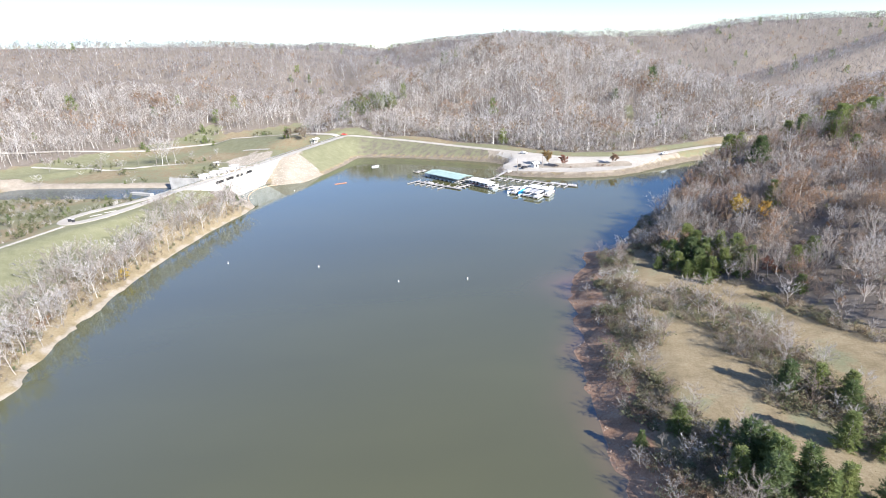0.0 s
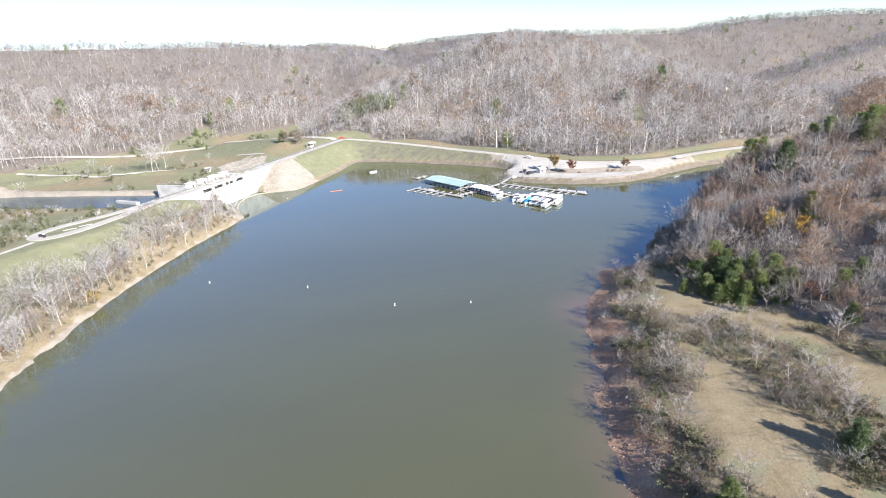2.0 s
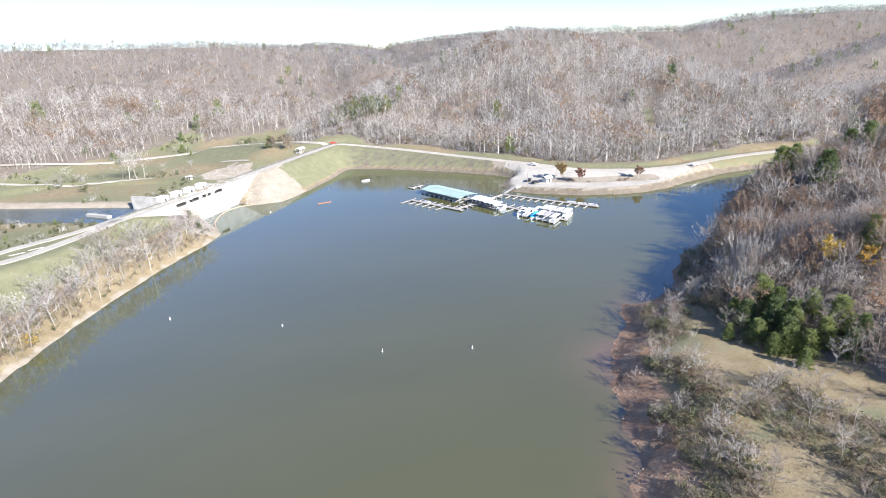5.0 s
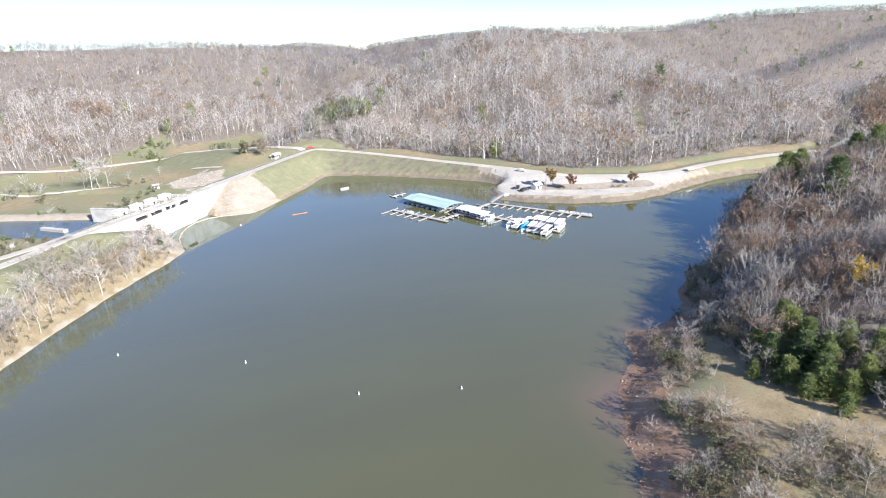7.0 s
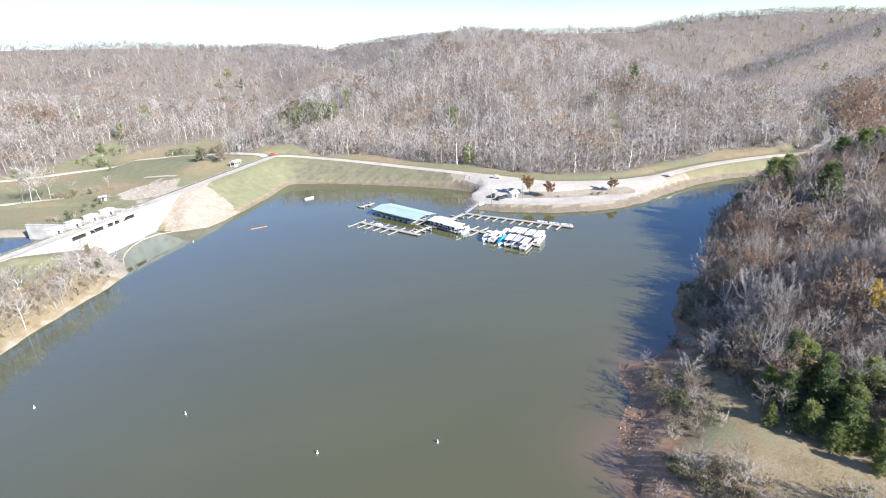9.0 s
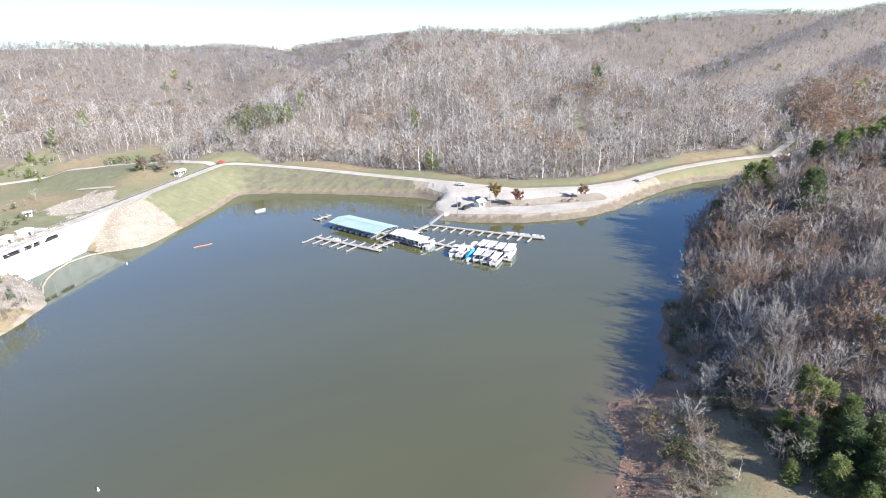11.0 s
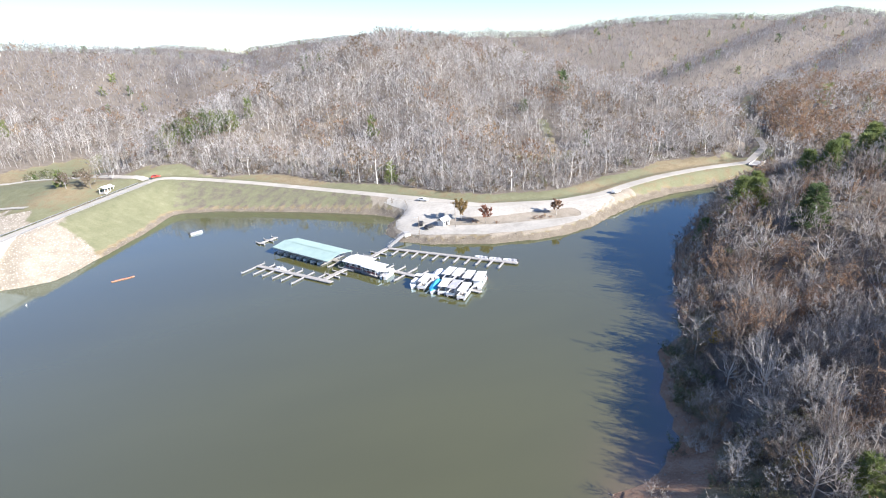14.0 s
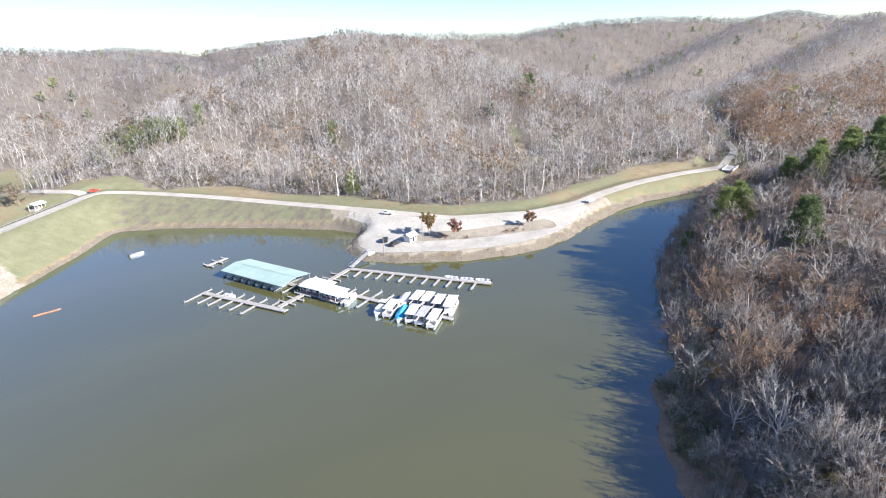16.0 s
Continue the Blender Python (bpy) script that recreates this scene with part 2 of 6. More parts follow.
RIDGES = [  # ridge lines with their heights, and how fast the flanks fall
    ([(150, 700, 78), (132, 618, 75), (178, 600, 66), (205, 556, 54), (222, 495, 41), (244, 445, 32), (256, 400, 24), (254, 366, 13)], 0.36),
    ([(132, 618, 75), (97, 604, 66), (72, 580, 52), (42, 552, 41), (6, 520, 35), (-18, 486, 28), (-34, 456, 17)], 0.40),
    ([(140, 600, 72), (130, 500, 44), (122, 410, 17)], 0.32),
    ([(178, 600, 64), (188, 480, 36), (196, 380, 12)], 0.36),
    ([(-1200, 250, 118), (-900, 350, 106), (-600, 560, 98), (-430, 740, 95), (-263, 878, 92), (-221, 923, 89), (-175, 987, 86), (-136, 1046, 83), (-60, 1120, 70)], 0.27),
    ([(-430, 740, 94), (-330, 640, 62), (-270, 560, 30)], 0.32),
    ([(-221, 923, 88), (-190, 780, 56), (-160, 640, 24)], 0.32),
    ([(-136, 1046, 83), (-70, 900, 66), (-25, 780, 54), (15, 700, 34)], 0.32),
    ([(-900, 1500, 120), (-262, 1582, 104), (-167, 1698, 108), (-36, 1758, 88), (95, 1608, 103), (183, 1500, 103), (270, 1200, 94), (292, 968, 85), (500, 988, 80), (674, 1058, 98), (814, 1012, 98), (918, 982, 90), (1164, 921, 83), (1400, 800, 90)], 0.28),
    ([(292, 968, 84), (300, 840, 56), (290, 720, 28)], 0.38),
    ([(500, 988, 79), (420, 850, 52), (350, 720, 24)], 0.38),
    ([(674, 1058, 96), (560, 880, 58), (450, 740, 26)], 0.38),
    ([(1060, 930, 98), (906, 846, 88), (765, 780, 68), (630, 705, 51), (488, 632, 32), (390, 586, 19)], 0.46),
    ([(1100, 760, 82), (900, 680, 66), (677, 570, 47), (510, 493, 29), (396, 443, 19), (310, 398, 11)], 0.46),
    ([(1000, 560, 66), (700, 450, 44), (500, 410, 27), (436, 392, 20), (377, 371, 22), (340, 361, 19), (306, 354, 11)], 0.42),
]
TERRACE = [(-130, 460, 7), (-80, 430, 11.3), (-45, 428, 11.5), (-25, 425, 10)]


def seg_dist(x, y, line):
    """Distance to a polyline, and the height that the polyline has at its nearest point."""
    best, high = np.full(x.shape, 1e9), np.zeros(x.shape)
    for p, q in zip(line[:-1], line[1:]):
        dx, dy = q[0] - p[0], q[1] - p[1]
        k = np.clip(((x - p[0]) * dx + (y - p[1]) * dy) / (dx * dx + dy * dy), 0, 1)
        d = np.hypot(x - p[0] - k * dx, y - p[1] - k * dy)
        near = d < best
        best = np.where(near, d, best)
        if len(p) > 2:
            high = np.where(near, p[2] + k * (q[2] - p[2]), high)
    return best, high


def inside(x, y, ring):
    odd = np.zeros(x.shape, bool)
    for p, q in zip(ring, ring[1:] + ring[:1]):
        if p[1] == q[1]:
            continue
        cross = (p[1] > y) != (q[1] > y)
        odd ^= cross & (x < (q[0] - p[0]) * (y - p[1]) / (q[1] - p[1]) + p[0])
    return odd


def soft_max(a, b, r):
    h = np.clip(0.5 + 0.5 * (a - b) / r, 0, 1)
    return b + (a - b) * h + r * h * (1 - h)


def step(a, b, v):
    k = np.clip((v - a) / (b - a), 0, 1)
    return k * k * (3 - 2 * k)


_R = np.random.RandomState(7)
_WAVES = [(_R.uniform(0, 2 * np.pi), _R.uniform(0, 2 * np.pi)) for _ in range(60)]


def ripple(x, y, size, first=0, count=7):
    """Smooth noise of about -1 to 1 with bumps of that size."""
    s = 0
    for i, (a, f) in enumerate(_WAVES[first:first + count]):
        k = 2 * np.pi / size * (0.7 + 0.6 * i / count)
        s = s + np.sin(k * (x * np.cos(a) + y * np.sin(a)) + f + 1.3 * np.sin(0.6 * k * (y * np.cos(a) - x * np.sin(a)) + 2 * f))
    return s / count ** 0.5 * 0.8


LAKE_RING = WEST_SHORE[:-1] + NORTH_SHORE[:-1] + EAST_SHORE
LAKESIDE = [(p[0], p[1]) for p in CREST[:16]] + [(232, 298)] + [(900, 200), (900, -900), (-235, -900)]
RIVER = [(-108, 308), (-145, 315), (-200, 328), (-300, 352), (-420, 376), (-700, 330), (-1200, 100)]


def terrain(x, y):
    """Height of the ground, and how far a place lies from the shore (negative under water)."""
    x, y = np.asarray(x, float), np.asarray(y, float)
    wob = 1.1 * ripple(x, y, 14, 3) + 0.5 * ripple(x, y, 5, 11)
    dw, dn, de = (seg_dist(x, y, s)[0] for s in (WEST_SHORE, NORTH_SHORE, EAST_SHORE))
    wet = inside(x, y, LAKE_RING)
    sd = np.minimum(np.minimum(dw, dn), de)
    sd = np.where(wet, -sd, sd) + wob * np.where(de < dn, 1.0, 0.35) * step(0, 30, 900 - np.abs(y))
    dc, hc = seg_dist(x, y, CREST)
    lakeside = inside(x, y, LAKESIDE)
    land = np.maximum(sd, 0)
    # slope between the water and the crest
    turn = np.exp(-((y - 209) / 17) ** 2) * (x < -80)  # the crest widens at the turning loop
    reach = np.maximum(dc - 4.5 - 6.5 * turn, 0)
    bank = hc * land / (land + reach + 1e-6)
    band = np.minimum(land * 0.55, 2.0)
    bank = np.maximum(bank, band)
    # the ground falls away beside the concrete spillway
    along = 411 + 0.932 * (y - 411) + 0.362 * (x + 39.4)
    off = np.abs(0.932 * (x + 39.4) - 0.362 * (y - 411))
    fell = np.where(along < 290, 1.2 + np.maximum(279 - along, 0) * 0.26, 1.2 + np.maximum(along - 302, 0) * 0.62)
    bank = np.where(off < 24, np.minimum(bank, fell + np.maximum(off - 14, 0)), bank)
    # the parking place: a flat tongue behind a stone bank
    lot = step(60, 78, x) * step(-3, 3, dc) * (x < 166)
    flat = np.minimum(land * 0.95, 2.4 + np.maximum(hc - 2.4, 0) * (1 - step(2.5, 17, dc)))
    bank = np.where(lakeside & (x > 50) & (x < 166), bank * (1 - lot) + np.maximum(flat, 0) * lot, bank)
    # the land behind the crest
    mix = step(-70, 0, x + 0.15 * (y - 400))
    floor = (-1.4 + 4.7 * step(18, 130, seg_dist(x, y, RIVER)[0])) * (1 - mix) + np.clip(hc, 5, 10) * mix
    dt, ht = seg_dist(x, y, TERRACE)
    floor = np.maximum(floor, ht - 0.25 * np.maximum(dt - 12, 0))
    river = step(-19, -10, -seg_dist(x, y, RIVER)[0])
    floor = floor * (1 - river) - 6.5 * river
    hills, off_ridge = np.full(x.shape, -50.0), np.full(x.shape, 1e9)
    for line, fall in RIDGES:
        d, h = seg_dist(x, y, line)
        off_ridge = np.minimum(off_ridge, d)
        hills = np.maximum(hills, h - fall * (np.hypot(d, 25) - 25))
    wide = np.clip((hills - 2) / 60, 0, 1)
    hills = hills + wide * step(5, 60, off_ridge) * (5 * ripple(x, y, 150, 20) + 4.5 * ripple(x, y, 62, 31))
    fall = hc - np.maximum(dc - 5 - 6.5 * turn, 0) / 2.3
    behind = soft_max(np.maximum(fall, floor), hills, 8.0)
    behind = np.where(dc < 14, fall + (behind - fall) * step(5, 14, dc), behind)
    north = np.where(lakeside, bank, behind)
    # the east bank: a stony edge, a bench with a meadow, then the wooded hill
    low = step(-205, -190, -y) * step(150, 170, y)
    bench = (np.minimum(land * 0.42, 2.4) + 2.4 * step(5, 18, land)) * (1 - 0.45 * low) + 0.035 * np.maximum(land - 15, 0)
    df = seg_dist(x, y, HILL_FOOT)[0]
    ring = HILL_FOOT + [(900, 260), (900, -300)]
    up = np.where(inside(x, y, ring), df, 0)
    cap = 26 - 20 * step(195, 285, y)
    hill = cap * (1 - np.exp(-(0.44 - 0.12 * step(195, 260, y) - 0.12 * step(95, 125, y) * step(-215, -195, -y) - 0.1 * low) * up / cap)) + 4.5 * step(0, 9, up) * step(204, 216, y) * (1 - step(258, 284, y)) + 0.09 * np.maximum(up - 30, 0) + 1.5 * ripple(x, y, 45, 40) * step(4, 25, up)
    east = soft_max(bench * step(0, 6, land + 0.01) + hill, hills * (x > 260) - 50 * (x <= 260), 6)
    z = np.where((de < np.minimum(dw, dn)) | ((x > 150) & (y < 260)), np.where(lakeside, east, north), north)
    z = z + 0.12 * ripple(x, y, 6, 45) * step(2, 10, land) * (dc > 6)
    return np.where(sd < 0, np.maximum(sd * 0.35, -4.0), np.maximum(z, 0.02 + land * 0.01) * np.where(behind < 0, 0, 1) + np.where(behind < 0, np.where(lakeside, np.maximum(z, 0.02), z), 0)), sd


# ---- ground and water ----
def mesh_of(name, verts, faces, mats, index=None, tint=None, smooth=False):
    me = bpy.data.meshes.new(name)
    verts, faces = np.asarray(verts, np.float32), np.asarray(faces, np.int32)
    k = faces.shape[1]
    me.vertices.add(len(verts))
    me.vertices.foreach_set("co", verts.ravel())
    me.loops.add(faces.size)
    me.loops.foreach_set("vertex_index", faces.ravel())
    me.polygons.add(len(faces))
    me.polygons.foreach_set("loop_start", np.arange(0, faces.size, k, dtype=np.int32))
    if index is not None:
        me.polygons.foreach_set("material_index", np.asarray(index, np.int32))
    me.polygons.foreach_set("use_smooth", np.full(len(faces), smooth))
    for m in mats:
        me.materials.append(m)
    if tint is not None:
        me.attributes.new("tint", "FLOAT", "POINT").data.foreach_set("value", np.asarray(tint, np.float32))
    me.update(calc_edges=True)
    me.validate()
    return me


def axis_lines(lo, hi, fine, end_lo, end_hi):
    mid = list(np.arange(lo, hi + fine / 2, fine))
    for sign, end in ((1, end_hi), (-1, end_lo)):
        s = fine
        while (mid[-1] < end) if sign > 0 else (mid[0] > end):
            s = min(s * 1.075, 90)
            if sign > 0:
                mid.append(mid[-1] + s)
            else:
                mid.insert(0, mid[0] - s)
    return np.array(mid)


GX = axis_lines(-185, 265, 2.3, -2600, 2600)
GY = axis_lines(30, 440, 2.3, -1500, 3000)
XX, YY = np.meshgrid(GX, GY)
ZZ, SD = terrain(XX, YY)


def height(x, y):
    """Height of the built ground."""
    x, y = np.asarray(x, float), np.asarray(y, float)
    i = np.clip(np.searchsorted(GX, x) - 1, 0, len(GX) - 2)
    j = np.clip(np.searchsorted(GY, y) - 1, 0, len(GY) - 2)
    u, v = (x - GX[i]) / (GX[i + 1] - GX[i]), (y - GY[j]) / (GY[j + 1] - GY[j])
    return (ZZ[j, i] * (1 - u) + ZZ[j, i + 1] * u) * (1 - v) + (ZZ[j + 1, i] * (1 - u) + ZZ[j + 1, i + 1] * u) * v


def zones(x, y):
    """What covers the ground: lawn, dry grass, stone, mud, sand, woods; each 0 to 1."""
    z, sd = terrain(x, y)
    dc, hc = seg_dist(x, y, CREST)
    dn, de, dw = (seg_dist(x, y, s)[0] for s in (NORTH_SHORE, EAST_SHORE, WEST_SHORE))
    lakeside = inside(x, y, LAKESIDE)
    east = (de < np.minimum(dn, dw)) & (x > 0)
    up = np.where(inside(x, y, HILL_FOOT + [(900, 260), (900, -300)]), seg_dist(x, y, HILL_FOOT)[0], 0)
    hills = np.full(x.shape, -50.0)
    for line, fall in RIDGES:
        d, h = seg_dist(x, y, line)
        hills = np.maximum(hills, h - fall * (np.hypot(d, 25) - 25))
    west = x + 0.15 * (y - 400) < -40
    wooded = np.where(east, up > 2, np.where(lakeside, 0, np.where(west, (hills > 6) & (dc > 26), (dc > np.where(x > 246, 4.5, 17) + 4 * ripple(x, y, 60, 5)))))
    open_ground = (np.hypot((x - 160) / 17, (y - 370) / 9) < 1) | (seg_dist(x, y, [(168, 376), (182, 418)])[0] < 3.5)
    open_ground |= seg_dist(x, y, [(-186, 472), (-172, 522)])[0] < 9 + 3 * ripple(x, y, 20, 2)
    cut = np.hypot((x - 38) / 17, (y - 437) / 6.5) + 0.25 * ripple(x, y, 12, 2) < 1
    wooded = np.where(open_ground | cut, 0, wooded)
    lawn = np.zeros(x.shape)
    lawn = np.where(~east & lakeside, step(1.7, 3.4, sd) * 0.95, lawn)
    lawn = np.where(~lakeside & ~wooded.astype(bool), 0.62 + 0.35 * ripple(x, y, 70, 9), lawn)
    lawn = np.where(~east & lakeside & (x > -29) & (sd > 3.4), 0.56, lawn)
    dry = np.where(east & (up <= 2), 0.95, 0)
    dry = np.where(~east & ~wooded.astype(bool), np.where(lakeside & (x > -29) & (x < 62) & (sd > 3.4), 0.2, 0.8), dry)
    lawn = np.where(east & (up <= 2) & (sd > 10), 0.22 + 0.34 * ripple(x, y, 26, 14), lawn)
    lawn = np.where((dw < 30) & lakeside & ~east & (dw < dn), step(13, 17, sd) * 0.95, lawn)
    stone = np.where(~east & (dn < dw), step(-np.where(x < 57, 2.1, 2.9), -np.where(x < 57, 1.2, 2.0), -sd), 0) * (sd > -3)
    abut = step(-31, -24, -np.minimum(np.hypot((x + 72) * 1.0, (y - 314) * 1.1), 22 + seg_dist(x, y, [(-82, 305), (-66, 342)])[0])) * (x < -40) * lakeside
    back = step(-19, -13, -np.hypot(x + 106, y - 385) - 4 * ripple(x, y, 15, 12)) * ~lakeside
    spit = step(-17, -12, -np.hypot(x + 79, y - 264)) * lakeside
    pale = np.maximum(spit * 0.9, np.maximum(abut * (x + 0.36 * (y - 411) > -111), back))
    stone = stone * (pale < 0.5)
    dr = seg_dist(x, y, RIVER)[0]
    stone = np.where(cut, 0, np.where(~lakeside & (dr > 9) & (dr < 21) & (x < -112) & (x > -420) & (y > 318 - 0.24 * (x + 150)), 0, stone))
    pale = np.where(cut | (~lakeside & (dr > 9) & (dr < 21) & (x < -112) & (x > -420) & (y > 318 - 0.24 * (x + 150))), 0.9, pale)
    lot = lakeside & (x > 58) & (x < 166) & (y > 262) & ~east & (sd > 2.6)
    stone = np.where(lot, 0, stone)
    mud = np.where(east, step(-11, -6, -sd * np.where(y > 172, 2.4, 1) - 2.0 * ripple(x, y, 12, 17)), 0)
    sand = np.where((dw < dn) & ~east & lakeside, 0.8 * step(-1.3, -0.5, -sd), 0)
    sand = np.maximum(np.where(lot, 0.9, sand), pale)
    return lawn, dry, stone, mud, sand, wooded


def build_ground():
    ny, nx = XX.shape
    idx = np.arange(ny * nx).reshape(ny, nx)
    quads = np.stack([idx[:-1, :-1], idx[:-1, 1:], idx[1:, 1:], idx[1:, :-1]], -1).reshape(-1, 4)
    me = mesh_of("ground", np.stack([XX, YY, ZZ], -1).reshape(-1, 3), quads, [GROUND], smooth=True)
    lawn, dry, stone, mud, sand, wooded = zones(XX, YY)
    one = np.ones(lawn.size)
    for name, parts in (("zone_a", (lawn, dry, wooded)), ("zone_b", (stone, mud, sand))):
        data = np.clip(np.stack([*(p.ravel() for p in parts), one], -1), 0, 1).astype(np.float32)
        me.color_attributes.new(name, "FLOAT_COLOR", "POINT").data.foreach_set("color", data.ravel())
    ob = new("ground", me)
    tagged(ob, "rolling valley ground with leaf litter, mown grass and dry meadow", "ground", kind="structure")


def sheet(name, ring, z, mat, label, category):
    bm = bmesh.new()
    bm.faces.new([bm.verts.new((x, y, z)) for x, y in ring])
    bmesh.ops.triangulate(bm, faces=bm.faces[:])
    me = bpy.data.meshes.new(name)
    bm.to_mesh(me), bm.free()
    me.materials.append(mat)
    return tagged(new(name, me), label, category, kind="structure")


build_ground()
def build_lake():
    gx, gy = GX[::2], GY[::2]
    x, y = np.meshgrid(gx, gy)
    idx = np.arange(x.size).reshape(x.shape)
    ring = [(-320, -1400), (700, -1400), (330, 100), (275, 310), (150, 330), (-20, 405), (-52, 380), (-82, 306), (-94, 276), (-128, 182), (-238, -90)]
    cx, cy = (x[:-1, :-1] + x[1:, 1:]) / 2, (y[:-1, :-1] + y[1:, 1:]) / 2
    f = np.stack([idx[:-1, :-1], idx[:-1, 1:], idx[1:, 1:], idx[1:, :-1]], -1)[inside(cx, cy, ring)]
    used, inv = np.unique(f, return_inverse=True)
    px, py = x.ravel()[used], y.ravel()[used]
    me = mesh_of("water", np.column_stack([px, py, np.zeros(len(px))]), inv.reshape(-1, 4), [WATER])
    sd = terrain(px, py)[1]
    near = seg_dist(px, py, EAST_SHORE)[0] < np.minimum(seg_dist(px, py, NORTH_SHORE)[0], seg_dist(px, py, WEST_SHORE)[0])
    silt = np.exp(np.minimum(sd, 0) / 3.2) * (0.55 + 0.45 * ripple(px, py, 40, 37)) * near * (py < 215)
    silt += 0.8 * np.exp(-np.hypot(px - 52, py - 139) / 5.5) + 0.5 * np.exp(-np.hypot(px - 74, py - 168) / 5)
    me.attributes.new("silt", "FLOAT", "POINT").data.foreach_set("value", np.clip(silt, 0, 0.9).astype(np.float32))
    tagged(new("water", me), "calm murky olive lake mirroring sky and woods", "lake", kind="structure")


build_lake()
sheet("water", [(-100, 290), (-104, 335), (-150, 342), (-200, 355), (-300, 378), (-425, 402), (-720, 350), (-1200, 125), (-1200, 75), (-690, 305), (-415, 350), (-300, 326), (-200, 302), (-150, 290)], -3.4, RIVER_WATER,
      "narrow blue river below the dam", "river")


# ---- woods ----
def tube(path, radii, sides):
    """A tapered tube along a path: vertices and triangles."""
    path, v, f = np.asarray(path, float), [], []
    for i, (p, r) in enumerate(zip(path, radii)):
        d = path[min(i + 1, len(path) - 1)] - path[max(i - 1, 0)]
        d = d / (np.linalg.norm(d) + 1e-9)
        a = np.cross(d, (0.31, 0.95, 0.05))
        a /= np.linalg.norm(a) + 1e-9
        b = np.cross(d, a)
        for k in range(sides):
            w = 2 * np.pi * k / sides
            v.append(p + r * (a * np.cos(w) + b * np.sin(w)))
    for i in range(len(path) - 1):
        for k in range(sides):
            a, b = i * sides + k, i * sides + (k + 1) % sides
            f += [(a, b, b + sides), (a, b + sides, a + sides)]
    return np.array(v), np.array(f)


def thorn(a, b, r):
    """A slim three-sided cone from a to b."""
    a, b = np.asarray(a, float), np.asarray(b, float)
    d = (b - a) / (np.linalg.norm(b - a) + 1e-9)
    u = np.cross(d, (0.31, 0.95, 0.05))
    u /= np.linalg.norm(u) + 1e-9
    w = np.cross(d, u)
    ring = [a + r * (u * np.cos(k) + w * np.sin(k)) for k in (0.0, 2.1, 4.2)]
    return np.array(ring + [b]), np.array([(0, 1, 3), (1, 2, 3), (2, 0, 3)])


def spikes(rs, roots, ways, length, width):
    """Thin twigs, one slim triangle each."""
    n = len(roots)
    side = np.cross(ways, rs.normal(size=(n, 3)))
    side /= np.linalg.norm(side, axis=1)[:, None] + 1e-9
    w = (width * rs.uniform(0.6, 1.3, n))[:, None]
    tip = roots + ways * (length * rs.uniform(0.6, 1.3, n))[:, None]
    v = np.stack([roots - side * w / 2, roots + side * w / 2, tip], 1).reshape(-1, 3)
    return v, np.arange(3 * n).reshape(n, 3)


def flakes(rs, spots, size):
    """Small leaf sprays, one ragged triangle each."""
    n = len(spots)
    a, b = rs.normal(size=(n, 3)), rs.normal(size=(n, 3))
    a /= np.linalg.norm(a, axis=1)[:, None]
    b = np.cross(a, b)
    b /= np.linalg.norm(b, axis=1)[:, None]
    s = (size * rs.uniform(0.6, 1.4, n))[:, None]
    v = np.stack([spots - a * s * 0.6 - b * s * 0.35, spots + a * s * 0.6 - b * s * 0.3, spots + b * s * 0.65], 1).reshape(-1, 3)
    return v, np.arange(3 * n).reshape(n, 3)


def joined(pieces):
    v, f, n = [], [], 0
    for a, b in pieces:
        v.append(a), f.append(b + n)
        n += len(a)
    return np.concatenate(v), np.concatenate(f)


def unit(v):
    return v / (np.linalg.norm(v, axis=-1, keepdims=True) + 1e-9)


